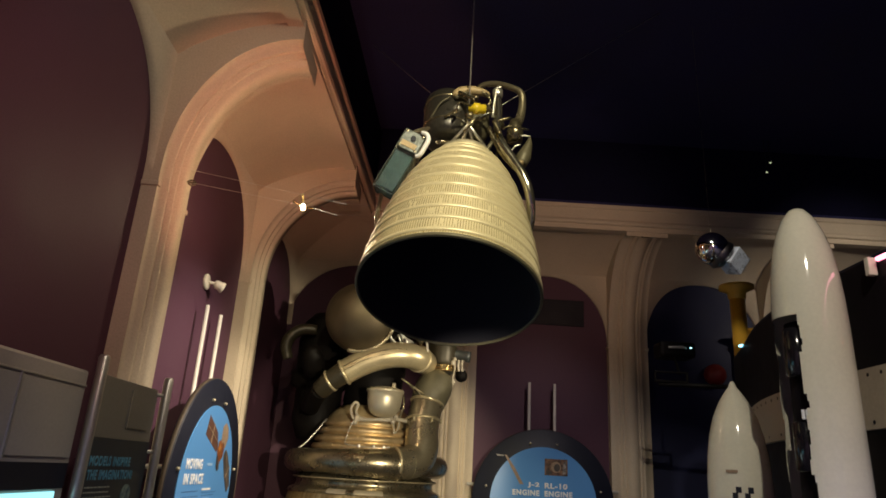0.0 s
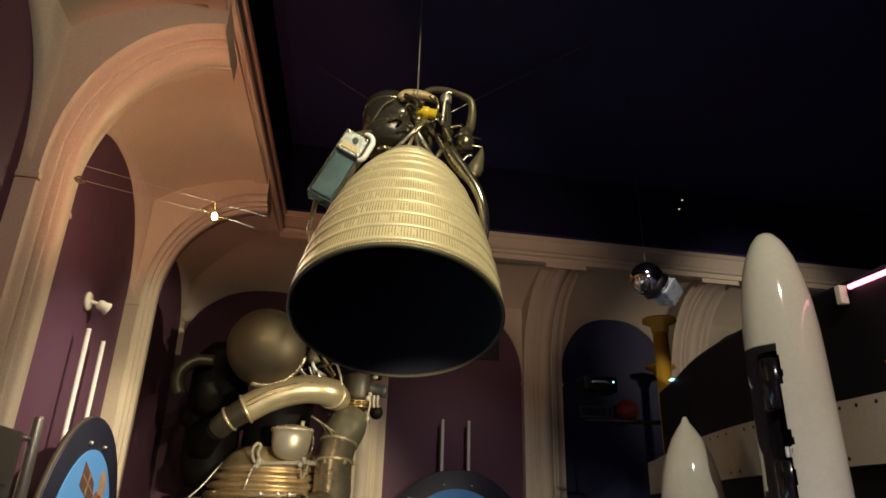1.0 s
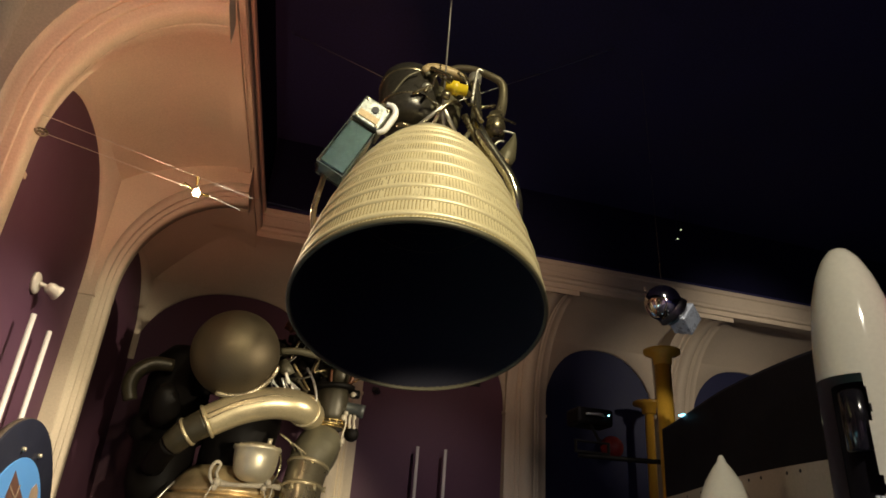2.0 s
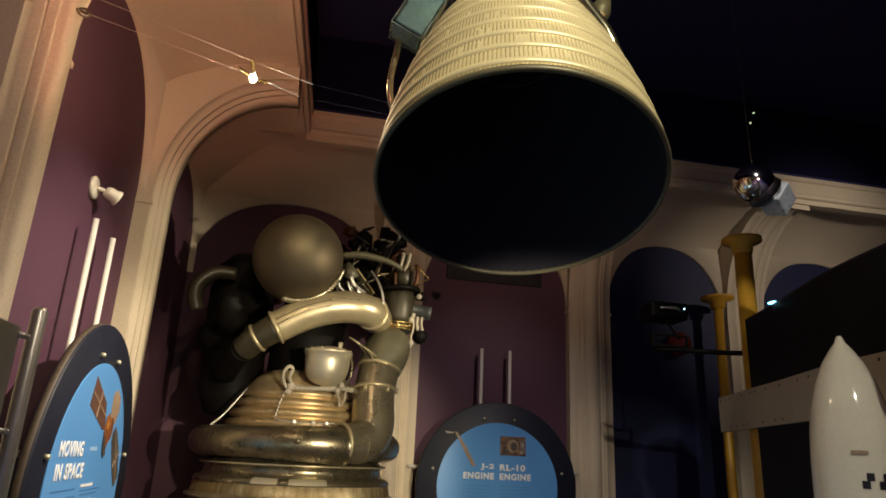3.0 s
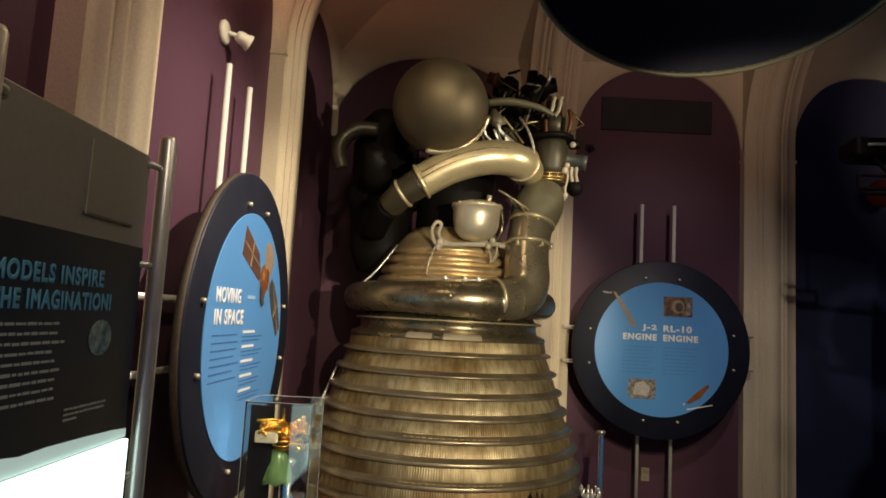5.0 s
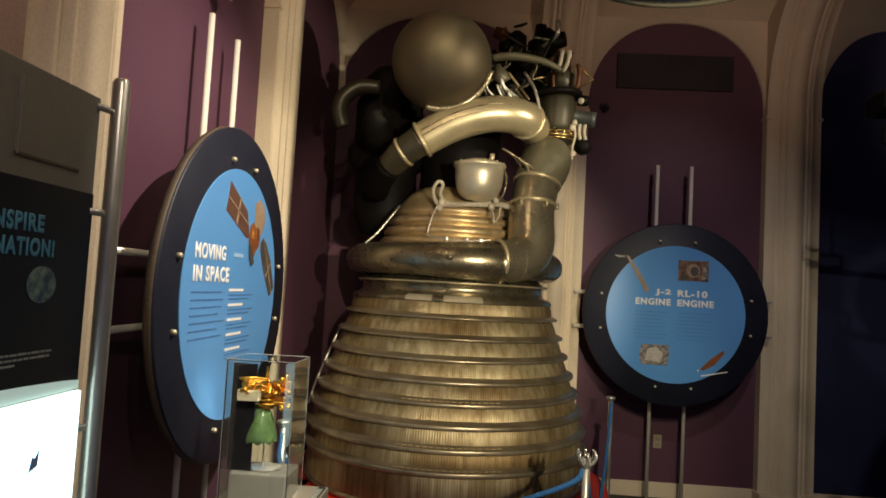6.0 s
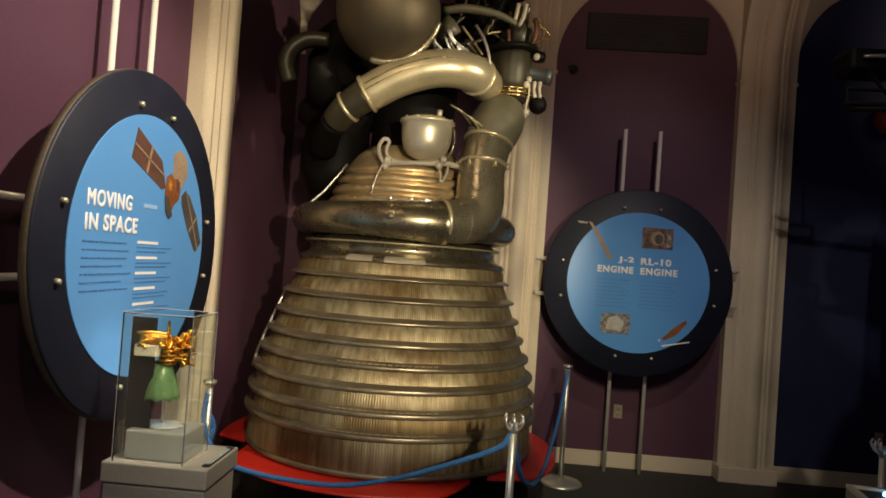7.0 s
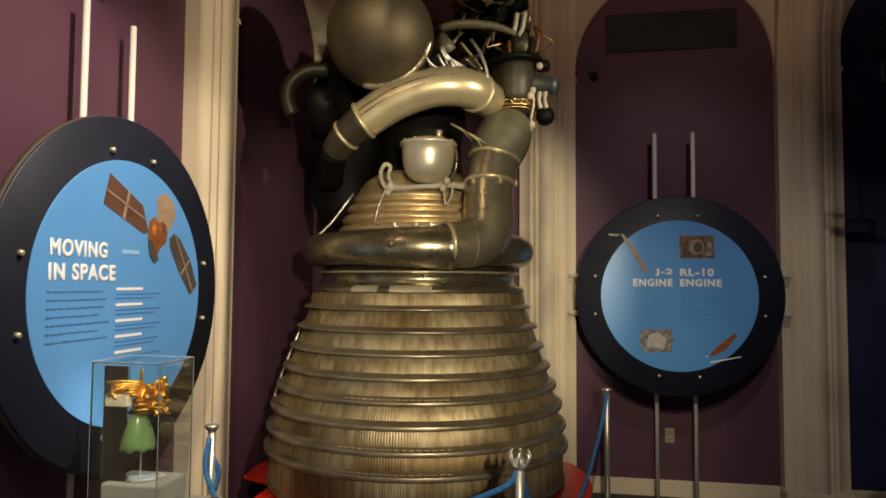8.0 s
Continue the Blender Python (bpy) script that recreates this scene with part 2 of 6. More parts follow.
def tube(points, radius, n=12, per=6, bm=None, closed=False):
    """A round tube along a smooth line; radius is a number or one for each given point."""
    bm = bm or bmesh.new()
    pts = smooth_line(points, per)
    if isinstance(radius, (int, float)):
        rad = [radius] * len(pts)
    else:
        rad = [float(v) for v in np.interp(np.linspace(0, len(radius) - 1, len(pts)), range(len(radius)), radius)]
    up, rings = None, []
    for i, p in enumerate(pts):
        d = (pts[min(i + 1, len(pts) - 1)] - pts[max(i - 1, 0)]).normalized()
        if up is None:
            up = d.orthogonal().normalized()
        up = (up - d * up.dot(d)).normalized()
        side = d.cross(up)
        rings.append([bm.verts.new(p + rad[i] * (math.cos(2 * math.pi * k / n) * up + math.sin(2 * math.pi * k / n) * side)) for k in range(n)])
    for a, b in zip(rings, rings[1:]):
        for k in range(n):
            j = (k + 1) % n
            bm.faces.new((a[k], a[j], b[j], b[k]))
    bm.faces.new(rings[0][::-1])
    bm.faces.new(rings[-1])
    return bm


def sheet(rows, bm=None, loop=False):
    """A skin over rows of points."""
    bm = bm or bmesh.new()
    vs = [[bm.verts.new(p) for p in row] for row in rows]
    for a, b in zip(vs, vs[1:]):
        for i in range(len(a) - 1):
            bm.faces.new((a[i], a[i + 1], b[i + 1], b[i]))
    return bm


def prism(outline, z0, z1, m=Matrix(), bm=None):
    """An outline in the xy plane of the pose m, from z0 to z1."""
    bm = bm or bmesh.new()
    lo = [bm.verts.new(m @ Vector((x, y, z0))) for x, y in outline]
    hi = [bm.verts.new(m @ Vector((x, y, z1))) for x, y in outline]
    n = len(lo)
    bm.faces.new(lo[::-1])
    bm.faces.new(hi)
    for i in range(n):
        bm.faces.new((lo[i], lo[(i + 1) % n], hi[(i + 1) % n], hi[i]))
    return bm


# ---- the hall ----
XL, YB = -1.79, 7.83          # purple wall planes
DEEP = 0.14                   # how far the pilasters stand out
SPRING, CROWN = 3.42, 4.21    # wall arches
BEAM_LO, BEAM_HI, CEIL = 4.50, 4.78, 5.6
XR, YN = 9.0, -7.0            # unseen far sides


def west_edge(y):
    """Inner face of the west ceiling beam."""
    return -0.78 - 0.055 * (6.85 - y) if y > 1.0 else -1.10


YF = 6.85                     # inner face of the north ceiling beam

floor = tagged(part("floor", box((XL - 0.4, YN, -0.1), (XR, YB + 0.5, 0)), FLOORMAT), "dark patterned museum carpet floor", "floor", kind="structure")
ceiling = tagged(part("ceiling", box((XL - 0.4, YN, CEIL), (XR, YB + 0.5, CEIL + 0.15)), BLACKCEIL), "black painted hall ceiling", "ceiling", kind="structure")
tagged(part("wall_west", box((XL - 0.3, YN, 0), (XL, YB + 0.3, CEIL)), PURPLE), "purple painted wall between pilasters", "wall", kind="structure")
tagged(part("wall_north", box((XL, YB, 0), (2.28, YB + 0.3, CEIL)), PURPLE), "purple painted wall behind the engine", "wall", kind="structure")
tagged(part("wall_northeast", box((2.28, YB, 0), (XR, YB + 0.3, CEIL)), BLUEWALL), "dark navy painted wall bay", "wall", kind="structure")
tagged(part("wall_east", box((XR, YN, 0), (XR + 0.3, YB, CEIL)), BLUEWALL), "dark far wall of the hall", "wall", kind="structure")
tagged(part("wall_south", box((XL, YN - 0.3, 0), (XR, YN, CEIL)), BLUEWALL), "dark wall behind the visitor", "wall", kind="structure")

WEST = Matrix(((0, 1, 0, XL), (1, 0, 0, 0), (0, 0, 1, 0), (0, 0, 0, 1)))       # (along, out, up) to the world
NORTH = Matrix(((1, 0, 0, 0), (0, -1, 0, YB), (0, 0, 1, 0), (0, 0, 0, 1)))
WBAYS = [(-4.42, -2.77), (-2.30, -0.65), (-0.18, 1.47), (1.94, 3.59), (4.06, 5.71), (6.17, YB)]
NBAYS = [(XL, 0.03), (0.486, 2.042), (2.504, 3.90), (4.36, 5.92), (6.38, 7.94)]


def arch_height(f):
    """Height of the wall arch over its springing, f from -1 to 1 across the bay."""
    return SPRING + (CROWN - SPRING) * max(0.0, 1 - abs(f) ** 2.3) ** 0.5


def spandrel(m, a, b, group):
    """The cream wall over an arched bay, with its thickness."""
    bm = bmesh.new()
    n, c, h, d = 36, (a + b) / 2, (b - a) / 2, 0.05
    fs = [math.sin(math.pi * (i / n - 0.5)) for i in range(n + 1)]
    lo = [bm.verts.new(m @ Vector((c + h * f, d, arch_height(f)))) for f in fs]
    back = [bm.verts.new(m @ Vector((c + h * f, 0, arch_height(f)))) for f in fs]
    hi = [bm.verts.new(m @ Vector((c + h * f, d, 4.77))) for f in fs]
    for i in range(n):
        bm.faces.new((lo[i], lo[i + 1], hi[i + 1], hi[i]))
        bm.faces.new((back[i], back[i + 1], lo[i + 1], lo[i]))
    return tagged(part("wall_arch", bm, CREAM, smooth=True), "cream plaster arch heading over a wall bay", "arch", group, "structure")


def rib_curve(deep, head=4.36, n=16):
    """(out, up) and the outward normal along a pilaster's face and up its curved bracket."""
    line = [((DEEP, 0.0), (1, 0)), ((DEEP, 1.5), (1, 0)), ((DEEP, SPRING + 0.03), (1, 0))]
    rise, run = head - (SPRING + 0.03), deep - DEEP
    for k in range(1, n + 1):
        a = math.pi / 2 * k / n
        nx, nz = math.cos(a) / run, -math.sin(a) / rise
        q = math.hypot(nx, nz)
        line.append(((DEEP + run * (1 - math.cos(a)), SPRING + 0.03 + rise * math.sin(a)), (nx / q, nz / q)))
    return line


FLUTES = [(0, -0.045), (0.076, -0.045), (0.079, -0.018), (0.110, -0.018), (0.112, -0.034), (0.122, -0.034), (0.124, 0.008), (0.150, 0.008), (0.152, -0.012), (0.162, -0.012), (0.164, 0.022)]
RECESS = FLUTES[0][1]


def pilaster(m, a, b, deep, label, head=4.36):
    """A fluted pilaster that curves out into a bracket under the ceiling beam."""
    w = b - a
    section = FLUTES + [(w - s, o) for s, o in reversed(FLUTES)]
    line = rib_curve(deep, head)
    edge = [(p[0] + RECESS * q[0], p[1] + RECESS * q[1]) for p, q in line]
    ob = thing("pilaster", label, "pilaster", group="wall pilasters", kind="structure")
    rows = [[m @ Vector((a + s, p[0] + o * q[0], p[1] + o * q[1])) for s, o in section] for p, q in line]
    bm = sheet(rows)
    part("face", bm, CREAM, ob, smooth=True)
    for along in (a, b):
        bm = bmesh.new()
        rows = [[m @ Vector((along, *p)), m @ Vector((along, 0, p[1]))] for p in edge[:3]]
        top = [[m @ Vector((along, *p)), m @ Vector((along, p[0], 4.77))] for p in edge[2:]]
        sheet(rows, bm)
        sheet([[m @ Vector((along, DEEP + RECESS, SPRING + 0.03)), m @ Vector((along, DEEP + RECESS, 4.77))], [m @ Vector((along, 0, SPRING + 0.03)), m @ Vector((along, 0, 4.77))]], bm)
        sheet(top, bm)
        part("side", bm, CREAM, ob)
    sheet_end = sheet([[m @ Vector((a, deep, head - 0.01)), m @ Vector((b, deep, head - 0.01))], [m @ Vector((a, deep, 4.77)), m @ Vector((b, deep, 4.77))]])
    part("end", sheet_end, CREAM, ob)
    bm = bmesh.new()
    for s in (a - 0.012, b - 0.03):
        lo, hi = m @ Vector((s, 0.0, 3.34)), m @ Vector((s + 0.042, DEEP + RECESS + 0.012, 3.37))
        box([min(p, q) for p, q in zip(lo, hi)], [max(p, q) for p, q in zip(lo, hi)], 0.004, bm)
    part("impost", bm, CREAM, ob)
    bm = bmesh.new()
    lo, hi = m @ Vector((a - 0.01, 0.0, 0)), m @ Vector((b + 0.01, DEEP + 0.026, 0.13))
    box([min(p, q) for p, q in zip(lo, hi)], [max(p, q) for p, q in zip(lo, hi)], 0.01, bm)
    part("plinth", bm, CREAM, ob)
    return ob


def cove(m, a, b, deep_a, deep_b):
    """The curved soffit between two brackets."""
    rows = []
    for k in range(11):
        t = k / 10
        up = 4.23 + (BEAM_LO + 0.03 - 4.23) * math.sin(t * math.pi / 2) ** 0.8
        row = []
        for j in range(9):
            s = j / 8
            bow = 0.06 * (1 - (2 * s - 1) ** 2) * math.sin(math.pi * t)
            row.append(m @ Vector((a + (b - a) * s, 0.04 + (deep_a + (deep_b - deep_a) * s - 0.04) * t, up + bow)))
        rows.append(row)
    return tagged(part("vault", sheet(rows), CREAM, smooth=True), "cream plaster vault between ceiling brackets", "vault", "ceiling vaults", "structure")


for m, bays, deep_at in ((WEST, WBAYS, lambda y: west_edge(min(y, YF)) - XL), (NORTH, NBAYS, lambda x: YB - YF)):
    for a, b in bays:
        spandrel(m, a, b, "wall arches")
        cove(m, a, b, deep_at(a) - 0.01, deep_at(b) - 0.01)
    for (a, b), (c, d) in zip(bays, bays[1:]):
        pilaster(m, b, c, deep_at((b + c) / 2) - 0.02, "cream fluted plaster pilaster curving into a ceiling bracket", 4.36 if m is WEST else 4.46)


def beam(name, p, q, side):
    """A stepped plaster fascia from p to q; side: the way to the room."""
    p, q, s = Vector((*p, 0)), Vector((*q, 0)), Vector((*side, 0))
    prof = [(-0.12, BEAM_LO), (-0.02, BEAM_LO), (-0.02, BEAM_LO + 0.05), (0.012, BEAM_LO + 0.06), (0.02, BEAM_LO + 0.085), (0.008, BEAM_LO + 0.11),
            (0.0, BEAM_LO + 0.115), (0.0, BEAM_HI - 0.05), (0.022, BEAM_HI - 0.04), (0.026, BEAM_HI), (-0.12, BEAM_HI)]
    rows = [[e + s * o + Vector((0, 0, z)) for o, z in prof] for e in (p, p.lerp(q, 0.25), p.lerp(q, 0.5), p.lerp(q, 0.75), q)]
    return tagged(part(name, sheet(rows), CREAM), "cream plaster beam edging the black ceiling", "beam", kind="structure")


beam("beam_west", (west_edge(1.2), 1.2), (west_edge(YF), YF), (1, 0))
beam("beam_southwest", (west_edge(1.2), YN), (west_edge(1.2), 1.2), (1, 0))
beam("beam_north", (west_edge(YF) - 0.02, YF), (XR, YF - 0.05), (0, -1))
for nm, outline in (("ceiling_west", [(XL, YN), (west_edge(1.2) - 0.01, YN), (west_edge(1.2) - 0.01, 1.2), (west_edge(YF) - 0.01, YF), (west_edge(YF) - 0.01, YB), (XL, YB)]),
                    ("ceiling_north", [(west_edge(YF), YF + 0.02), (XR, YF - 0.03), (XR, YB), (west_edge(YF), YB)])):
    tagged(part(nm, prism(outline, BEAM_HI + 0.004, BEAM_HI + 0.05), BLACKCEIL), "dark ceiling edge above the vaults", "ceiling", kind="structure")
# both drop panels are added to hide the lit wall above the beams
tagged(part("ceiling_north_drop", box((west_edge(YF) + 0.002, YF + 0.022, BEAM_HI + 0.052), (XR, YF + 0.06, CEIL)), DROPBLACK), "added black panel hiding the wall above the beam", "ceiling", kind="structure")
tagged(part("ceiling_west_drop", prism([(west_edge(1.2) - 0.05, YN), (west_edge(1.2) - 0.012, YN), (west_edge(1.2) - 0.012, 1.2), (west_edge(YF) - 0.012, YF + 0.06), (west_edge(YF) - 0.05, YF + 0.06), (west_edge(1.2) - 0.05, 1.2)], BEAM_HI + 0.052, CEIL), DROPBLACK), "added black panel hiding the wall above the beam", "ceiling", kind="structure")
for a, b in WBAYS:
    tagged(part("baseboard", box((XL, a + 0.012, 0), (XL + 0.02, b - 0.012, 0.13), 0.004), CREAM), "cream painted baseboard", "baseboard", kind="structure")
for a, b in NBAYS:
    tagged(part("baseboard", box((a + 0.012, YB - 0.02, 0), (b - 0.012, YB, 0.13), 0.004), CREAM), "cream painted baseboard", "baseboard", kind="structure")

# ---- the standing engine ----
FEEDSTEEL = material("feed_steel", (0.40, 0.355, 0.245), 0.28, 0.75, 0.25, 6, 0.06, 140, second=(0.24, 0.20, 0.13))
PALETAPE = material("pale_tape", (0.52, 0.39, 0.21), 0.5, 0.1, 0.25, 14, 0.2, 90)
# dark olive parts; also paints shade onto the duct sleeve and exhaust bend
DARKOLIVE = material("dark_olive_and_shade", (0.048, 0.041, 0.025), 0.42, 0.3, 0.2, 8)
RUST = material("rust_brown_paint", (0.14, 0.05, 0.02), 0.5, 0.3, 0.3, 12, 0.2, 90)
EX, EY = -0.594, 6.65
engine = thing("rocket_engine", "large tarnished steel rocket engine standing on a red base", "rocket engine", (EX, EY, 0))


def epart(name, bm, mat, label="", parent=None):
    """A part given in world places, under the standing engine."""
    ob = part(name, bm, mat, smooth=True)
    ob.parent = parent or engine
    ob.matrix_parent_inverse = (parent or engine).matrix_world.inverted()
    if label:
        tagged(ob, label)
    return ob


FLANGES = [(0.753, 1.523), (0.797, 1.398), (0.838, 1.273), (0.879, 1.147), (0.920, 1.026), (0.956, 0.903), (0.979, 0.773), (0.992, 0.647)]


def tube_wall(r0, z0, r1, z1, tubes=370, bulge=0.006):
    """A stretch of nozzle wall made of fine upright tubes."""
    bm = bmesh.new()
    n = tubes * 4
    ripple = (-0.0026, 0.0, 0.0008, 0.0)
    rows = []
    for k in range(4):
        f = k / 3
        r = r0 + (r1 - r0) * f + bulge * math.sin(math.pi * f)
        z = z0 + (z1 - z0) * f
        rows.append([bm.verts.new((EX + (r + ripple[i % 4]) * math.cos(2 * math.pi * i / n), EY + (r + ripple[i % 4]) * math.sin(2 * math.pi * i / n), z)) for i in range(n)])
    for a, b in zip(rows, rows[1:]):
        for i in range(n):
            j = (i + 1) % n
            bm.faces.new((a[i], a[j], b[j], b[i]))
    return bm


def weld_dash(r, z, a):
    """A short raised dash on the slope of a ring, at the turn a."""
    bm = box((-0.003, -0.012, -0.004), (0.002, 0.012, 0.004))
    bm.transform(Matrix.Translation((EX, EY, z)) @ Matrix.Rotation(a, 4, "Z") @ Matrix.Translation((r - 0.020, 0, 0)) @ Matrix.Rotation(0.9, 4, "Y"))
    return bm


wall_line = [(0.700, 1.625)] + [(r - 0.042, z) for r, z in FLANGES] + [(0.958, 0.43)]
for (r0, z0), (r1, z1) in zip(wall_line, wall_line[1:]):
    epart("tube_band", tube_wall(r1, z1 + 0.004, r0, z0 - 0.004), NOZZLE)
for i, (r, z) in enumerate(FLANGES):
    tall, lip = 0.030 + 0.0015 * i, 0.0045 + 0.0008 * i
    prof = [(r - 0.050, z + tall), (r - 0.030, z + tall * 0.72), (r - 0.010, z + tall * 0.42), (r - 0.003, z + 2 * lip), (r, z + lip * 1.4), (r + 0.001, z), (r - 0.002, z - lip), (r - 0.010, z - lip * 1.1), (r - 0.030, z - lip * 0.4), (r - 0.052, z - 0.002)]
    ring = epart("stiffening_ring", lathe(prof, 160, None, (EX, EY, 0)), FLANGE)
    if i in (4, 6, 7):
        for k in range(16):
            a = math.radians(-104 + 2.4 * k)
            epart("spot_weld", weld_dash(r, z + tall * 0.62, a), PALETAPE, parent=ring)
epart("exit_rim", lathe([(0.940, 0.455), (0.970, 0.45), (0.974, 0.435), (0.970, 0.42), (0.935, 0.42)], 128, None, (EX, EY, 0), close=True), FLANGE)
# inner skin coloured black for the shade inside the nozzle
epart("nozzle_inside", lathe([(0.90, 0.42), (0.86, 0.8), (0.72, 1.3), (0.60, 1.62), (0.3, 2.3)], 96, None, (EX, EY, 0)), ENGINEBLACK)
collar = epart("collar", lathe([(0.700, 1.618), (0.712, 1.622), (0.700, 1.65), (0.648, 1.672), (0.640, 1.70), (0.640, 1.73), (0.668, 1.735), (0.672, 1.752), (0.64, 1.757), (0.60, 1.80), (0.58, 1.85)], 128, None, (EX, EY, 0)), DARKSTEEL, "dark steel collar with a bright seam")
epart("seam_band", lathe([(0.668, 1.737), (0.677, 1.740), (0.677, 1.748), (0.668, 1.751)], 128, None, (EX, EY, 0), close=True), PIPE, parent=collar)
for a0, a1 in ((-112, -98), (-92, -72)):
    rows = [[Vector((EX + r * math.cos(a), EY + r * math.sin(a), z)) for r, z in ((0.715, 1.626), (0.706, 1.650), (0.680, 1.663))] for a in np.radians(np.linspace(a0, a1, 9))]
    epart("foil_patch", sheet(rows), POTSTEEL, "silver foil patch", collar)
# ring manifold, fatter towards the elbow
bm = bmesh.new()
rings = []
for i in range(97):
    a = math.radians(-62 - 360 * i / 96)
    r = 0.102 + 0.028 * max(0.0, 1 - i / 14)
    c = Vector((EX + 0.672 * math.cos(a), EY + 0.672 * math.sin(a), 1.885))
    out = Vector((math.cos(a), math.sin(a), 0))
    rings.append([bm.verts.new(c + r * (math.cos(b) * out + math.sin(b) * Vector((0, 0, 1)))) for b in np.linspace(0, 2 * math.pi, 20, endpoint=False)])
for a, b in zip(rings, rings[1:]):
    for i in range(20):
        bm.faces.new((a[i], a[(i + 1) % 20], b[(i + 1) % 20], b[i]))
bm.faces.new(rings[0]), bm.faces.new(rings[-1][::-1])
manifold = epart("ring_manifold", bm, DARKSTEEL, "polished dark steel ring manifold")
# combustion chamber with copper bands
prof = [(0.56, 1.93), (0.555, 1.975), (0.50, 1.98), (0.50, 1.992), (0.538, 2.0), (0.540, 2.02), (0.522, 2.045), (0.47, 2.05), (0.47, 2.062), (0.515, 2.068), (0.518, 2.09), (0.498, 2.118), (0.44, 2.122), (0.44, 2.136), (0.485, 2.142), (0.486, 2.165), (0.462, 2.19), (0.41, 2.195), (0.41, 2.206), (0.448, 2.212), (0.444, 2.235), (0.41, 2.28), (0.40, 2.30), (0.36, 2.35), (0.30, 2.40), (0.0, 2.41)]
chamber = epart("chamber", lathe(prof, 128, None, (EX, EY, 0)), COPPER, "copper coloured banded combustion chamber")
# dome coloured black for the shade above the chamber
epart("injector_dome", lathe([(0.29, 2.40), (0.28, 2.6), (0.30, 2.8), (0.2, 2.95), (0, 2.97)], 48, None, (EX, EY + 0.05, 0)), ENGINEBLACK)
# rivets along two of the chamber's bands
for z, r in ((2.03, 0.535), (2.10, 0.510)):
    for deg in range(-130, -49, 8):
        a = math.radians(deg)
        epart("rivet", lathe([(0, 0.005), (0.006, 0.003), (0.007, 0), (0, 0)], 8, None, axis=Matrix.Translation((EX + r * math.cos(a), EY + r * math.sin(a), z)) @ Matrix.Rotation(a, 4, "Z") @ Matrix.Rotation(math.pi / 2, 4, "Y")), PALETAPE, parent=chamber)

# large bent duct across the front
DUCT = [(-1.12, 6.30, 2.42), (-1.03, 6.18, 2.50), (-0.94, 6.10, 2.575), (-0.82, 6.07, 2.655), (-0.627, 6.06, 2.765), (-0.42, 6.06, 2.832), (-0.26, 6.085, 2.845), (-0.15, 6.16, 2.83), (-0.09, 6.32, 2.82)]
cross = epart("cross_duct", tube(DUCT[3:], [0.112, 0.116, 0.116, 0.116, 0.114, 0.112], 24, 8), PIPE, "bright bent steel duct")
# sleeve and root get dark colours for the shade at the duct's left end
epart("duct_sleeve", tube(DUCT[1:4], [0.090, 0.094, 0.104], 24, 8), DARKOLIVE, "olive duct sleeve, darkened as in shade")
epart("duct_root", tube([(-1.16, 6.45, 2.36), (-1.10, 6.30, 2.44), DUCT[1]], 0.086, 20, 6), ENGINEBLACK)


def ring_round(p, q, r, thick, n=24):
    """A flat clamp ring at p square to the way to q."""
    ax = (Vector(q) - Vector(p)).to_track_quat("Z", "Y").to_matrix().to_4x4()
    return lathe([(r - 0.01, -thick), (r + 0.008, -thick), (r + 0.014, 0), (r + 0.008, thick), (r - 0.01, thick)], n, None, axis=Matrix.Translation(p) @ ax, close=True)


for k, r in ((2, 0.094), (3, 0.112), (7, 0.114)):
    epart("clamp_ring", ring_round(DUCT[k], DUCT[k + 1], r, 0.012), PIPE, parent=cross)
for off in (0.006, -0.034):
    line = [Vector(p) + Vector((0, -0.113, 0.03 + off)) for p in DUCT[3:7]]
    epart("weld_seam", tube(line, 0.0035, 6, 8), DARKSTEEL, parent=cross)
# accumulator pot
PC = Vector((-0.44, 6.165, 0))
pot = epart("pot", lathe([(0.0, 2.282), (0.04, 2.284), (0.08, 2.294), (0.112, 2.314), (0.136, 2.345), (0.151, 2.388), (0.158, 2.44), (0.160, 2.500), (0.170, 2.506), (0.174, 2.516), (0.170, 2.528), (0.150, 2.534), (0.10, 2.552), (0.05, 2.560), (0.0, 2.562)], 56, None, PC), POTSTEEL, "satin steel pot with a rimmed lid")
for a in range(12):
    epart("bolt", lathe([(0.0, 2.538), (0.007, 2.537), (0.008, 2.528), (0, 2.528)], 6, None, PC + Vector((0.161 * math.cos(a * math.pi / 6 + 0.2), 0.161 * math.sin(a * math.pi / 6 + 0.2), 0))), PIPE, parent=pot)
epart("nipple", tube([PC + Vector((0.075, -0.06, 2.54)), PC + Vector((0.078, -0.065, 2.590))], 0.017, 10, 1), POTSTEEL, parent=pot)
# right-hand feed duct and elbow
FEED = [(0.050, 6.42, 2.80), (0.042, 6.40, 2.715), (0.005, 6.36, 2.60), (-0.050, 6.31, 2.447), (-0.078, 6.27, 2.290), (-0.082, 6.245, 2.17), (-0.080, 6.220, 2.055), (-0.105, 6.185, 1.960), (-0.190, 6.120, 1.912), (-0.305, 6.045, 1.902)]
feed = epart("feed_duct", tube([FEED[3]] + FEED[4:], [0.150, 0.148, 0.150, 0.155, 0.155, 0.144, 0.130], 32, 8), FEEDSTEEL, "shiny steel feed elbow")
epart("bellows_cover", tube([FEED[1], (0.028, 6.38, 2.66), FEED[2], (-0.025, 6.335, 2.525), FEED[3]], [0.125, 0.158, 0.172, 0.172, 0.158], 32, 8), GREYPIPE, "olive grey coated duct section")
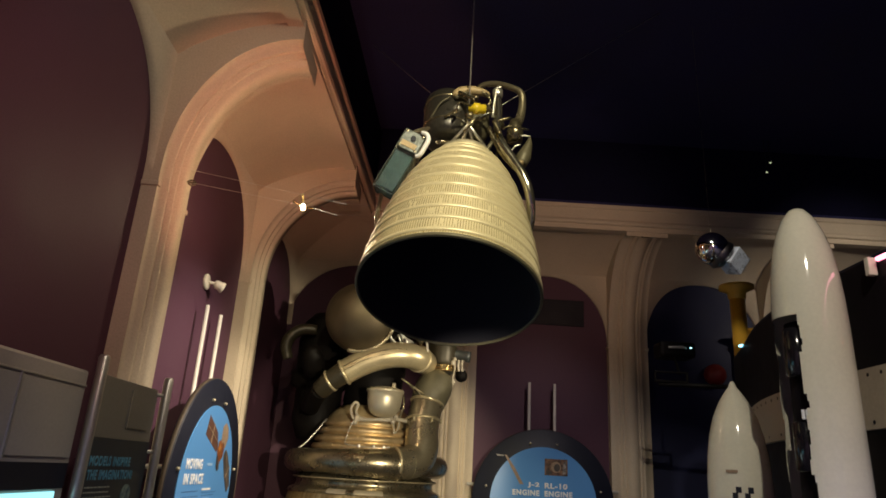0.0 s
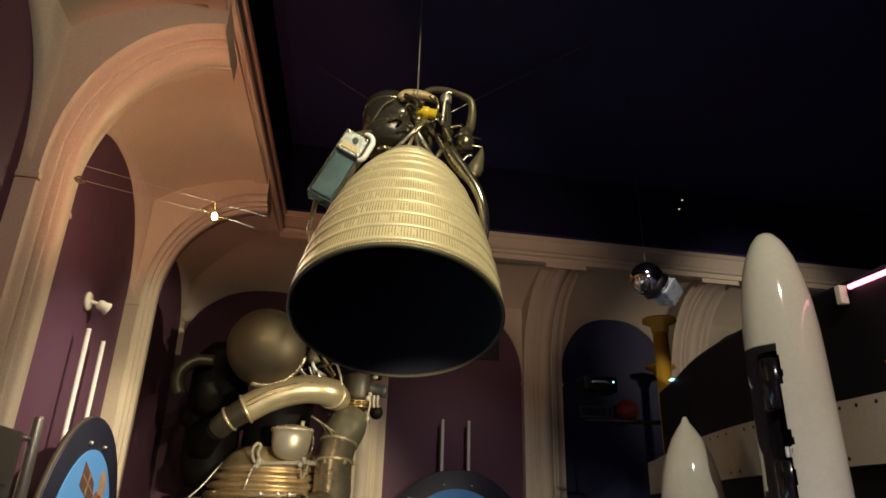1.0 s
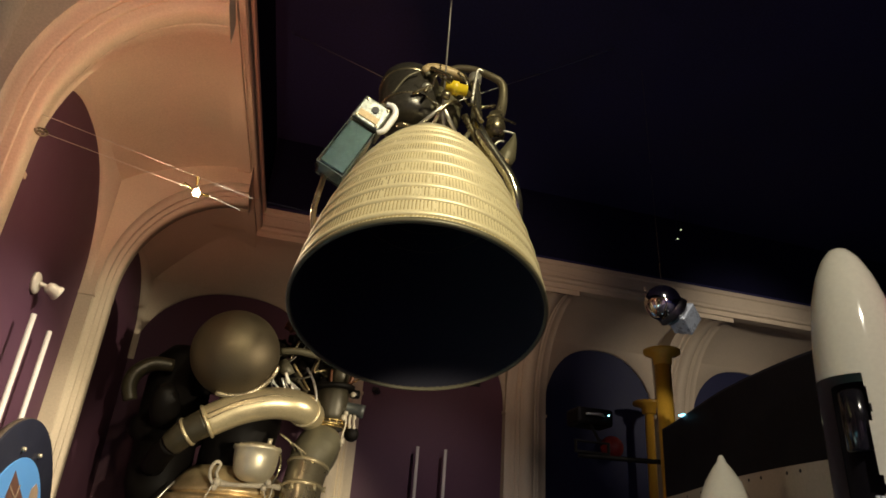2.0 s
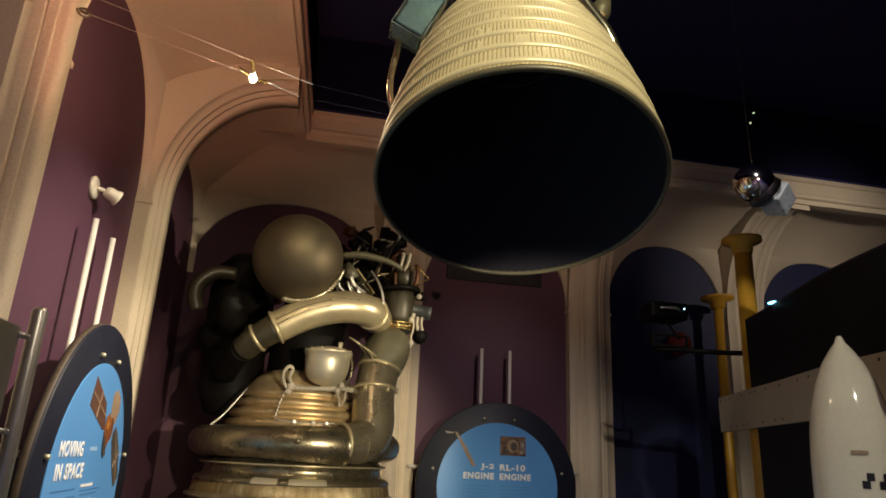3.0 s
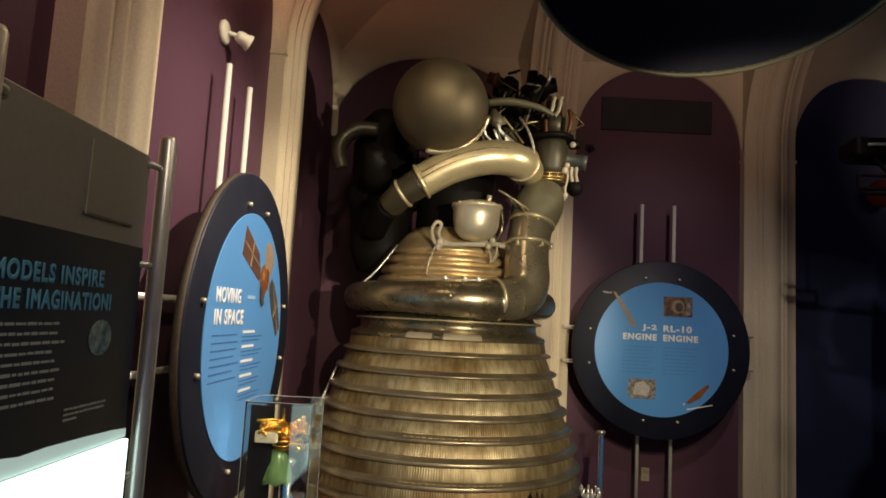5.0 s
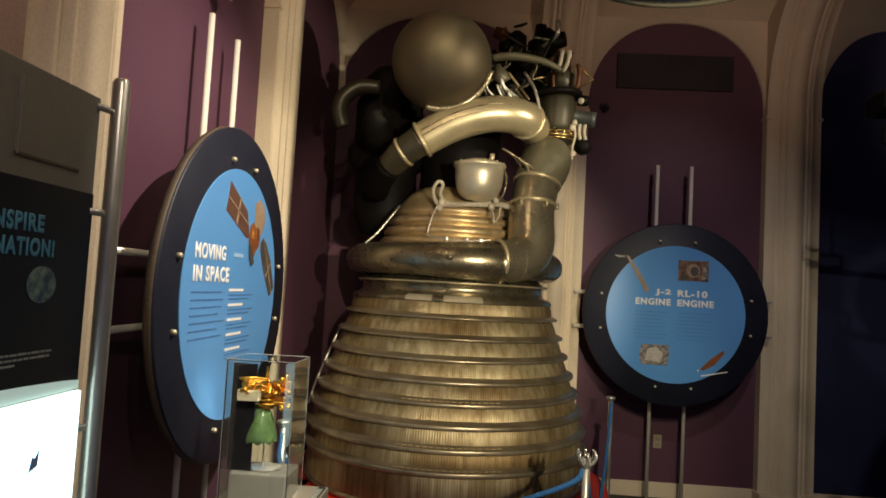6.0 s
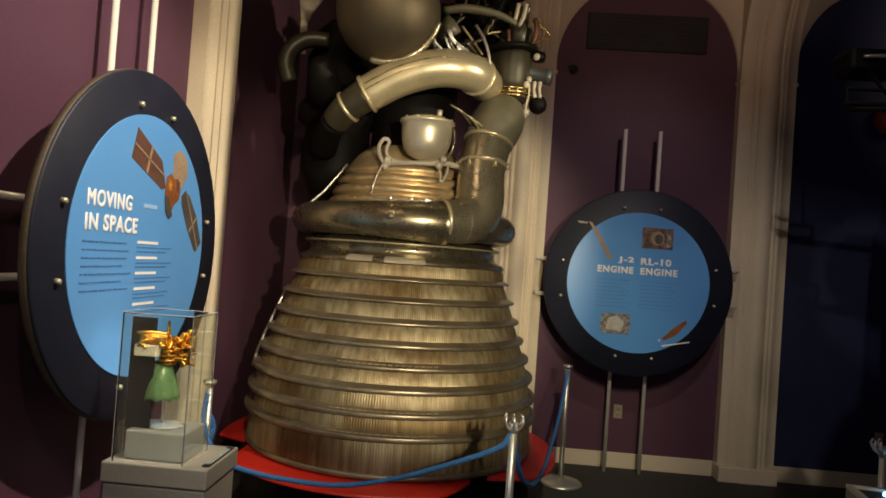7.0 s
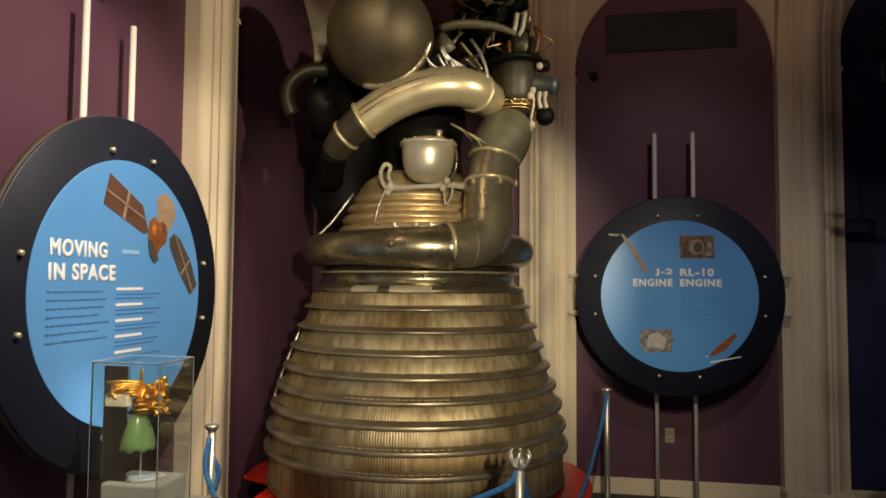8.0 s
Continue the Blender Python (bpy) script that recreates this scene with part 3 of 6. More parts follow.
for deg in range(0, 360, 60):
    a = math.radians(deg)
    epart("bolt", lathe([(0, -0.02), (0.012, -0.02), (0.012, 0.02), (0, 0.02)], 6, None, (FEED[4][0] + 0.163 * math.cos(a), FEED[4][1] + 0.163 * math.sin(a), FEED[4][2])), PIPE, parent=feed)
for p, q, r in ((FEED[3], FEED[4], 0.152), (FEED[4], FEED[5], 0.148), (FEED[8], FEED[9], 0.131), (FEED[9], FEED[8], 0.128)):
    epart("clamp_ring", ring_round(p, q, r, 0.012, 32), PIPE, parent=feed)
epart("drain_boss", lathe([(0, 0), (0.022, 0), (0.022, 0.018), (0.012, 0.026), (0, 0.026)], 12, None, axis=Matrix.Translation((-0.59, 5.876, 1.90)) @ Matrix.Rotation(math.pi / 2, 4, "X")), DARKSTEEL, parent=manifold)
# upper column, flange and valves
CX, CY = 0.060, 6.43
column = epart("column", lathe([(0.10, 2.74), (0.136, 2.76), (0.150, 2.79), (0.150, 2.80), (0.138, 2.805), (0.132, 2.86), (0.140, 2.92), (0.140, 3.03), (0.128, 3.07), (0.10, 3.10)], 32, None, (CX, CY, 0)), DARKOLIVE, "dark olive valve column")
for z, r in ((2.765, 0.139), (2.783, 0.148), (2.812, 0.136)):
    epart("clamp_ring", ring_round((CX, CY, z), (CX, CY, z + 1), r, 0.006, 32), BRASSY, parent=column)
for k in range(9):
    a = math.radians(-150 + 20 * k)
    epart("bolt", lathe([(0, -0.012), (0.007, -0.012), (0.007, 0.012), (0, 0.012)], 6, None, (CX + 0.154 * math.cos(a), CY + 0.154 * math.sin(a), 2.797)), BRASSY, parent=column)
epart("black_flange", lathe([(0.0, -0.018), (0.185, -0.018), (0.192, -0.010), (0.192, 0.012), (0.182, 0.020), (0.0, 0.024)], 40, None, axis=Matrix.Translation((CX - 0.01, CY, 3.075)) @ Matrix.Rotation(-0.10, 4, "Y")), ENGINEBLACK, parent=column)
epart("flange_lug", lathe([(0, -0.03), (0.04, -0.028), (0.045, 0), (0.04, 0.028), (0, 0.03)], 20, None, (CX + 0.185, CY - 0.02, 3.05)), ENGINEBLACK, parent=column)
epart("flange_bolt", lathe([(0, 0), (0.022, 0), (0.022, 0.02), (0, 0.022)], 12, None, axis=Matrix.Translation((CX + 0.165, CY - 0.06, 3.035)) @ Matrix.Rotation(math.pi / 2, 4, "X")), WRAP, parent=column)
SLATE = material("slate_grey_coating", (0.075, 0.082, 0.078), 0.4, 0.2, 0.3, 10, 0.1, 120)
epart("valve_stub", tube([(CX + 0.10, 6.43, 2.940), (0.22, 6.42, 2.932), (0.335, 6.40, 2.915)], [0.055, 0.050, 0.054], 24, 4), SLATE, "slate grey capped stub")
epart("valve_stub", lathe([(0.060 * math.sin(a), -0.062 * math.cos(a)) for a in np.linspace(0, math.pi, 13)], 24, None, (0.258, 6.42, 2.735)), ENGINEBLACK, "black round valve")
for dx in (0.0, 0.035):
    epart("valve_link", tube([(0.225 + dx, 6.38, 2.875), (0.222 + dx, 6.37, 2.82), (0.232 + dx, 6.37, 2.77)], [0.015, 0.010, 0.014], 10, 4), WRAP)
epart("small_valve", tube([(0.185, 6.33, 2.86), (0.19, 6.32, 2.78), (0.175, 6.32, 2.70), (0.178, 6.33, 2.62)], 0.007, 8, 4), WRAP)
for k, (x, z, s) in enumerate(((0.17, 2.86, 0.022), (0.185, 2.895, 0.018), (0.18, 2.68, 0.020))):
    epart("pipe_union", lathe([(0, -s), (s * 0.8, -s), (s, -s * 0.3), (s, s * 0.4), (s * 0.7, s), (0, s)], 10, None, (x, 6.33, z - 0.02)), WRAP)
# sphere and its straps
sphere = epart("tank_sphere", lathe([(0.322 * math.sin(a), -0.322 * math.cos(a)) for a in np.linspace(0, math.pi, 41)], 72, None, (-0.72, 6.06, 3.165)), SATIN, "large dark satin spherical tank")
strap = []
for a in np.linspace(math.radians(-104), math.radians(-12), 14):
    strap.append(Vector((-0.72 + 0.326 * math.cos(a), 5.99, 3.165 + 0.326 * math.sin(a))))
epart("tank_strap", tube(strap, 0.020, 8, 2), FEEDSTEEL, "dull ribbed strap", sphere)
# turbomachinery behind, its shade painted in; first pump widened over the lit wall
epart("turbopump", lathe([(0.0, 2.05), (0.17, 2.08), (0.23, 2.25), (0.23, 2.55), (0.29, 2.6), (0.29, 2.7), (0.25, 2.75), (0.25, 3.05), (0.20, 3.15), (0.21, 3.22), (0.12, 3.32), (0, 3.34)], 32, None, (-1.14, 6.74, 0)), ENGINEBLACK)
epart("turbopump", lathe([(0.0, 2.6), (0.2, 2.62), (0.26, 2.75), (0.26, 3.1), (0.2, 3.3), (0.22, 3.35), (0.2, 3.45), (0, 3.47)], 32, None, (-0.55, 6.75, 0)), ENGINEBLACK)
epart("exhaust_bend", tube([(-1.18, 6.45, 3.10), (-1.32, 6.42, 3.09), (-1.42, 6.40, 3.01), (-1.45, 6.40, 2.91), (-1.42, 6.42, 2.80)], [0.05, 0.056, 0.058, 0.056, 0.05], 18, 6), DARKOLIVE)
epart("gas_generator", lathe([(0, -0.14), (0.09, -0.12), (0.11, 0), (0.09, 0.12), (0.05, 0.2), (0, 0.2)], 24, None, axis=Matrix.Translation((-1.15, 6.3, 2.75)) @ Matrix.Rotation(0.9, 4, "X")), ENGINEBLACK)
epart("cross_strut", tube([(-0.40, 6.33, 3.30), (-0.25, 6.32, 3.315), (-0.05, 6.33, 3.29), (0.08, 6.36, 3.245)], [0.026, 0.030, 0.026, 0.018], 10, 6), GREYPIPE, "dull olive cross strut")
for x in (0.075, 0.125):
    epart("fork_fitting", tube([(x - 0.03, 6.38, 3.24), (x - 0.005, 6.37, 3.29), (x + 0.005, 6.37, 3.35), (x + 0.01, 6.38, 3.385)], [0.012, 0.014, 0.014, 0.016], 10, 4), WRAP, "pale forked fitting")
epart("rust_strap", tube([(0.20, 6.42, 3.31), (0.215, 6.41, 3.24), (0.20, 6.41, 3.15), (0.17, 6.43, 3.12)], [0.014, 0.018, 0.016, 0.012], 6, 4), RUST, "rust brown strap")
epart("rust_strap", tube([(0.03, 6.40, 3.22), (0.035, 6.40, 3.14), (0.04, 6.42, 3.08)], 0.014, 6, 4), RUST, "rust brown strap")
epart("brass_lead", tube([(0.21, 6.41, 3.30), (0.26, 6.40, 3.24), (0.305, 6.40, 3.20), (0.27, 6.41, 3.18), (0.20, 6.43, 3.13)], 0.006, 8, 4), BRASSY)
epart("valve_body", lathe([(0, 3.12), (0.085, 3.12), (0.09, 3.26), (0.06, 3.31), (0.06, 3.40), (0, 3.42)], 24, None, (0.105, 6.52, 0)), DARKOLIVE, "dark valve body")
# next two bodies coloured black to darken the space behind the column
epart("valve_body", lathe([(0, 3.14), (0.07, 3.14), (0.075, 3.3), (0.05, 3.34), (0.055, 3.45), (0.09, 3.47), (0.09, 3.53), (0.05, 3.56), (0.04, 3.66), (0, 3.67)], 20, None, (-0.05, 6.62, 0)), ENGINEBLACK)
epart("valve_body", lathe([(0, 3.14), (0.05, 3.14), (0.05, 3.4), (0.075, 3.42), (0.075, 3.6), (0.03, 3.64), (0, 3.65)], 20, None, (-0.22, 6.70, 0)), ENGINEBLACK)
epart("elbow_fitting", tube([(0.06, 6.55, 3.34), (0.14, 6.50, 3.36), (0.16, 6.48, 3.42)], 0.018, 10, 4), DARKSTEEL)
epart("elbow_fitting", tube([(0.06, 6.52, 3.24), (0.15, 6.48, 3.26), (0.19, 6.46, 3.30)], 0.016, 10, 4), COPPER)
epart("elbow_fitting", tube([(0.02, 6.55, 3.52), (0.06, 6.50, 3.56), (0.06, 6.50, 3.65)], 0.014, 10, 4), STEEL)
wires = random.Random(7)
for k in range(20):
    p = Vector((wires.uniform(-0.30, 0.03), wires.uniform(6.38, 6.6), wires.uniform(2.95, 3.6)))
    q = p + Vector((wires.uniform(-0.22, 0.22), wires.uniform(-0.10, 0.05), wires.uniform(-0.30, 0.12)))
    mid = (p + q) / 2 + Vector((wires.uniform(-0.09, 0.09), wires.uniform(-0.08, 0.02), wires.uniform(-0.12, 0.05)))
    epart("harness_tube", tube([p, p.lerp(mid, 0.6), mid, q], wires.choice((0.006, 0.009, 0.012)), 8, 4), wires.choice((COPPER, RUST, DARKSTEEL, DARKOLIVE, ENGINEBLACK, GREYPIPE)))
# made-up blocks, mostly black, added to darken the space behind the tubes
for k in range(22):
    p = Vector((wires.uniform(-0.40, 0.14), wires.uniform(6.55, 6.8), wires.uniform(3.08, 3.66)))
    q = wires.uniform(0.05, 0.11)
    epart("filler_block", lathe([(0, -q), (q * 0.7, -q), (q * 0.75, -q * 0.2), (q, 0), (q * 0.6, q * 0.4), (q * 0.5, q), (0, q)], 12, None, axis=Matrix.Translation(p) @ Matrix.Rotation(wires.uniform(0, 3), 4, "X") @ Matrix.Rotation(wires.uniform(0, 3), 4, "Y")), wires.choice((ENGINEBLACK, ENGINEBLACK, DARKOLIVE, RUST)))
# pale lumpy braided line, its clips and bracket
epart("braided_line", tube([(-0.665, 6.21, 2.27), (-0.69, 6.18, 2.33), (-0.675, 6.16, 2.385), (-0.705, 6.15, 2.40), (-0.735, 6.16, 2.35), (-0.72, 6.18, 2.28), (-0.675, 6.20, 2.240)], [0.011, 0.012, 0.013, 0.013, 0.012, 0.013, 0.018], 10, 6), WRAP, "pale wrapped line")
epart("braided_line", tube([(-0.66, 6.20, 2.265), (-0.58, 6.17, 2.258), (-0.50, 6.16, 2.262), (-0.40, 6.18, 2.268), (-0.33, 6.22, 2.282), (-0.22, 6.28, 2.272)], [0.026, 0.017, 0.016, 0.019, 0.022, 0.018], 10, 6), WRAP, "pale wrapped line")
for k, (dx, dz) in enumerate(((-0.03, -0.035), (0.31, -0.01), (0.335, 0.03))):
    epart("line_knot", lathe([(0, -0.022), (0.018, -0.014), (0.024, 0.004), (0.016, 0.024), (0, 0.028)], 10, None, (-0.66 + dx, 6.17, 2.262 + dz)), WRAP)
epart("loose_lead", tube([(-0.36, 6.19, 2.27), (-0.335, 6.15, 2.20), (-0.33, 6.14, 2.15), (-0.30, 6.16, 2.19), (-0.29, 6.18, 2.26)], 0.007, 8, 5), WRAP)
epart("loose_lead", tube([(-0.30, 6.17, 2.29), (-0.27, 6.15, 2.36), (-0.262, 6.15, 2.44), (-0.275, 6.16, 2.50)], 0.008, 8, 5), DARKSTEEL)
epart("line_knot", lathe([(0, -0.03), (0.026, -0.015), (0.03, 0.01), (0.02, 0.035), (0, 0.04)], 10, None, (-0.675, 6.175, 2.26)), WRAP)
sense = epart("sense_line", tube([(-0.70, 6.15, 2.25), (-0.735, 6.13, 2.15), (-0.755, 6.12, 2.06), (-0.74, 6.11, 2.035), (-0.60, 6.09, 2.02), (-0.45, 6.09, 2.02), (-0.32, 6.11, 2.035)], 0.005, 6, 5), STEEL)
for x in (-0.63, -0.50, -0.41, -0.30):
    epart("line_clip", box((x - 0.012, 6.085, 2.012), (x + 0.012, 6.12, 2.04), 0.004), STEEL, parent=sense)
epart("support_wire", tube([(-1.245, 6.36, 1.885), (-1.262, 6.35, 1.90), (-1.250, 6.34, 1.935), (-1.12, 6.36, 2.06), (-0.98, 6.40, 2.26)], 0.008, 6, 4), STEEL)
epart("support_wire", tube([(-1.25, 6.36, 1.89), (-1.235, 6.37, 1.86)], 0.008, 6, 1), STEEL)
epart("drain_line", tube([(-1.36, 6.55, 1.42), (-1.42, 6.50, 1.25), (-1.50, 6.47, 1.02), (-1.545, 6.47, 0.86)], 0.009, 6, 4), STEEL)
for k in range(9):
    p = Vector((wires.uniform(-0.44, -0.28), wires.uniform(6.0, 6.1), wires.uniform(2.96, 3.1)))
    epart("harness_tube", tube([p, p + Vector((0.03, 0.02, -0.06)), p + Vector((wires.uniform(0.0, 0.12), 0.10, -0.10))], 0.008, 8, 4), STEEL)
epart("gusset", prism([(-0.40, 3.10), (-0.33, 3.06), (-0.27, 3.10), (-0.30, 3.15), (-0.35, 3.20), (-0.40, 3.17)], -0.006, 0.006, Matrix(((1, 0, 0, 0), (0, 0, 1, 6.14), (0, 1, 0, 0), (0, 0, 0, 1)))), GREYPIPE)
epart("tension_line", tube([(-0.18, 6.15, 3.15), (-0.12, 6.12, 3.05), (-0.08, 6.12, 2.93), (-0.09, 6.13, 2.83), (-0.16, 6.18, 2.76)], 0.010, 8, 5), STEEL)
for k in range(7):
    p = Vector((-0.30 + 0.02 * k, 6.16, 2.64 - 0.012 * k))
    epart("harness_tube", tube([p, p + Vector((0.05, -0.02, -0.03)), p + Vector((0.09, 0.02, -0.05 - 0.02 * (k % 3)))], 0.007, 8, 4), wires.choice((PIPE, DARKSTEEL)))

# ---- red base under the engine ----
base = thing("red_stand", "red painted ring stand with dark drum under the engine", "stand", (EX, EY, 0))


def bpart(name, bm, mat):
    ob = part(name, bm, mat)
    ob.parent, ob.matrix_parent_inverse = base, base.matrix_world.inverted()


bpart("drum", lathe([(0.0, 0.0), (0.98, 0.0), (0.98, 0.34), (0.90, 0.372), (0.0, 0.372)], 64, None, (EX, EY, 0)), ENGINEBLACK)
for a0, a1 in ((-154, -52), (-44, 40), (60, 140), (152, 200)):
    n, rows = 24, []
    for k in range(n + 1):
        a = math.radians(a0 + (a1 - a0) * k / n)
        e = min(1.0, min(k, n - k) / 4)
        prof = [(0.80, 0.375), (0.80, 0.414), (0.94, 0.416), (0.94 + 0.20 * e, 0.398), (0.94 + 0.205 * e, 0.385), (0.94 + 0.19 * e, 0.375)]
        rows.append([Vector((EX + r * math.cos(a), EY + r * math.sin(a), z)) for r, z in prof])
    bpart("red_plate", sheet(rows), RED)

# ---- the hanging engine ----
AX = Vector((0.069, 0.373, 1)).normalized()
HM = Matrix.Translation((0.035, 3.254, 2.690)) @ AX.to_track_quat("Z", "Y").to_matrix().to_4x4()
hung = thing("hanging_engine", "cream tubed rocket engine hung mouth down from ceiling wires", "rocket engine", (0.035, 3.254, 2.690))


def hpart(name, bm, mat, label="", smooth=True, parent=None):
    ob = part(name, bm, mat, smooth=smooth)
    ob.parent, ob.matrix_parent_inverse = parent or hung, (parent or hung).matrix_world.inverted()
    if label:
        tagged(ob, label)
    return ob


BELLPROF = [(0.473, 0.0), (0.462, 0.107), (0.443, 0.236), (0.415, 0.377), (0.380, 0.518), (0.337, 0.664), (0.286, 0.787), (0.229, 0.896), (0.176, 0.968)]


def bell_radius(h):
    hs = [p[1] for p in BELLPROF]
    return float(np.interp(h, hs, [p[0] for p in BELLPROF]))


bm = bmesh.new()
n = 230 * 4
ripple = (-0.0002, 0.0009, 0.0012, 0.0009)
seam = random.Random(3)
# true where a tube's groove face takes the brown
worn = True
rows = []
for k in range(26):
    h = 0.968 * k / 25
    rows.append([bm.verts.new(HM @ Vector(((bell_radius(h) + ripple[i % 4]) * math.cos(2 * math.pi * i / n), (bell_radius(h) + ripple[i % 4]) * math.sin(2 * math.pi * i / n), h))) for i in range(n)])
for a, b in zip(rows, rows[1:]):
    for i in range(n):
        if i % 4 == 3:
            worn = seam.random() < 0.92
        bm.faces.new((a[i], a[(i + 1) % n], b[(i + 1) % n], b[i])).material_index = 1 if i % 4 == 3 and worn else 0
bell = hpart("bell", bm, BELL, "cream bell of fine brazed tubes")
bell.data.materials.append(BELLGROOVE)
hpart("bell_inside", lathe([(r - 0.008, h) for r, h in BELLPROF] + [(0.06, 1.0), (0, 1.0)], 96, None, axis=HM), BELLIN, "inside of the bell, its shade painted in")
hpart("lip", lathe([(0.464, -0.002), (0.474, -0.003), (0.479, 0.004), (0.478, 0.016), (0.470, 0.018), (0.464, 0.012)], 128, None, axis=HM, close=True), GREYPIPE, parent=bell)
for h in (0.045, 0.13, 0.215, 0.305, 0.40, 0.495, 0.59, 0.685, 0.775, 0.86, 0.935):
    r = bell_radius(h)
    hpart("hoop_band", lathe([(r - 0.002, h - 0.013), (r + 0.0065, h - 0.0095), (r + 0.0072, h), (r + 0.0065, h + 0.0095), (r - 0.002, h + 0.013)], 96, None, axis=HM), BELL, parent=bell)
    # thin brown line drawn below each hoop
    hpart("hoop_underline", lathe([(r - 0.002, h - 0.0175), (r + 0.0028, h - 0.0165), (r + 0.0028, h - 0.0125), (r - 0.002, h - 0.0115)], 96, None, axis=HM), BELLGROOVE, parent=bell)
hpart("top_collar", lathe([(0.176, 0.955), (0.186, 0.970), (0.180, 0.996), (0.145, 1.008), (0.10, 1.025), (0.07, 1.08), (0.075, 1.14), (0.0, 1.15)], 64, None, axis=HM), POTSTEEL)
# turbopump drum, valves and lines above the bell (world places)
BRIGHTPIPE = material("polished_tube", (0.60, 0.57, 0.47), 0.16, 0.95, 0.2, 9, 0.03, 120)
HUB = Vector((0.099, 3.40, 3.76))
DRUM = Matrix.Translation((-0.02, 3.62, 3.90)) @ Matrix.Rotation(-0.25, 4, "X")
drum = hpart("pump_drum", lathe([(0, -0.19), (0.10, -0.19), (0.13, -0.17), (0.146, -0.13), (0.150, -0.05), (0.150, 0.10), (0.142, 0.14), (0.07, 0.17), (0, 0.17)], 40, None, axis=DRUM), SMOKY, "smoky dark pump drum")
for h in (-0.10, 0.08):
    hpart("clamp_ring", lathe([(0.149, h - 0.006), (0.155, h), (0.149, h + 0.006)], 40, None, axis=DRUM), DARKSTEEL, parent=drum)
hpart("yellow_valve", lathe([(0, -0.05), (0.02, -0.05), (0.02, -0.025), (0.033, -0.02), (0.033, 0.01), (0.026, 0.014), (0.026, 0.05), (0, 0.055)], 16, None, axis=Matrix.Translation((0.145, 3.36, 3.845)) @ Matrix.Rotation(math.pi / 2, 4, "Y")), LEMON, "bright yellow valve body")
hpart("hoop_line", tube([(0.14, 3.60, 4.04), (0.17, 3.58, 4.13), (0.26, 3.55, 4.14), (0.36, 3.52, 4.10), (0.415, 3.51, 4.06), (0.425, 3.51, 3.98), (0.41, 3.50, 3.88), (0.385, 3.48, 3.82)], [0.019, 0.019, 0.019, 0.019, 0.021, 0.023, 0.027, 0.030], 14, 6), FEEDSTEEL)
hpart("pump_housing", lathe([(0, -0.13), (0.06, -0.12), (0.085, -0.06), (0.085, 0.05), (0.06, 0.07), (0.065, 0.11), (0.03, 0.13), (0, 0.13)], 28, None, axis=Matrix.Translation((0.15, 3.60, 3.88))), GREYPIPE)
hpart("valve_stack", lathe([(0, -0.06), (0.045, -0.06), (0.05, 0), (0.04, 0.05), (0.03, 0.08), (0, 0.08)], 20, None, axis=Matrix.Translation((0.38, 3.48, 3.77))), DARKSTEEL)
hpart("feed_line", tube([(0.27, 3.50, 4.02), (0.28, 3.48, 3.90), (0.275, 3.45, 3.76), (0.30, 3.42, 3.66), (0.365, 3.40, 3.55), (0.425, 3.38, 3.44), (0.460, 3.38, 3.33), (0.475, 3.43, 3.20), (0.45, 3.52, 3.08)], [0.026, 0.024, 0.024, 0.028, 0.028, 0.027, 0.026, 0.024, 0.020], 18, 6), BRIGHTPIPE, "shiny bent feed line")
hpart("side_line", tube([(0.22, 3.46, 3.78), (0.30, 3.44, 3.62), (0.38, 3.40, 3.50)], 0.018, 10, 6), DARKSTEEL)
hpart("clip", tube([(0.24, 3.42, 3.83), (0.25, 3.42, 3.95), (0.262, 3.42, 4.03), (0.29, 3.42, 4.03)], 0.008, 8, 4), STEEL)
hpart("igniter_horn", tube([(0.468, 3.45, 3.735), (0.458, 3.45, 3.68), (0.432, 3.45, 3.60), (0.415, 3.44, 3.545)], [0.004, 0.022, 0.044, 0.034], 14, 4), GREYPIPE, "dull conical horn")
hpart("horn_rod", tube([(0.36, 3.45, 3.725), (0.42, 3.45, 3.738), (0.47, 3.45, 3.735)], 0.005, 8, 4), STEEL)
hpart("horn_rod", tube([(0.34, 3.44, 3.60), (0.38, 3.43, 3.655), (0.41, 3.43, 3.665)], 0.005, 8, 4), STEEL)
hpart("horn_cap", lathe([(0, -0.014), (0.016, -0.012), (0.018, 0.008), (0, 0.012)], 12, None, (0.408, 3.40, 3.535)), PALETAPE)
hpart("pump_scroll", tube([(0.02 + 0.10 * math.cos(a) + 0.10, 3.48 + 0.03 * math.sin(a), 4.0 + 0.055 * math.sin(a)) for a in np.linspace(0.3, 3.3, 9)], [0.016, 0.020, 0.024, 0.028, 0.030, 0.030, 0.028, 0.024, 0.02], 12, 4), PALETAPE, "tan pump scroll")
hpart("gimbal_cone", lathe([(0.090, 1.02), (0.07, 1.08), (0.045, 1.15), (0.03, 1.18), (0, 1.19)], 24, None, axis=HM), FEEDSTEEL)
hpart("pipe_head", lathe([(0, -0.03), (0.028, -0.03), (0.032, -0.01), (0.032, 0.02), (0.024, 0.03), (0, 0.03)], 16, None, (0.272, 3.50, 4.04)), STEEL)
hpart("left_line", tube([(-0.10, 3.50, 3.78), (-0.20, 3.54, 3.77), (-0.27, 3.54, 3.71), (-0.345, 3.50, 3.50), (-0.375, 3.48, 3.30), (-0.385, 3.54, 3.14), (-0.30, 3.70, 3.0)], [0.014, 0.016, 0.016, 0.014, 0.012, 0.012, 0.012], 12, 6), FEEDSTEEL)
clut = random.Random(11)
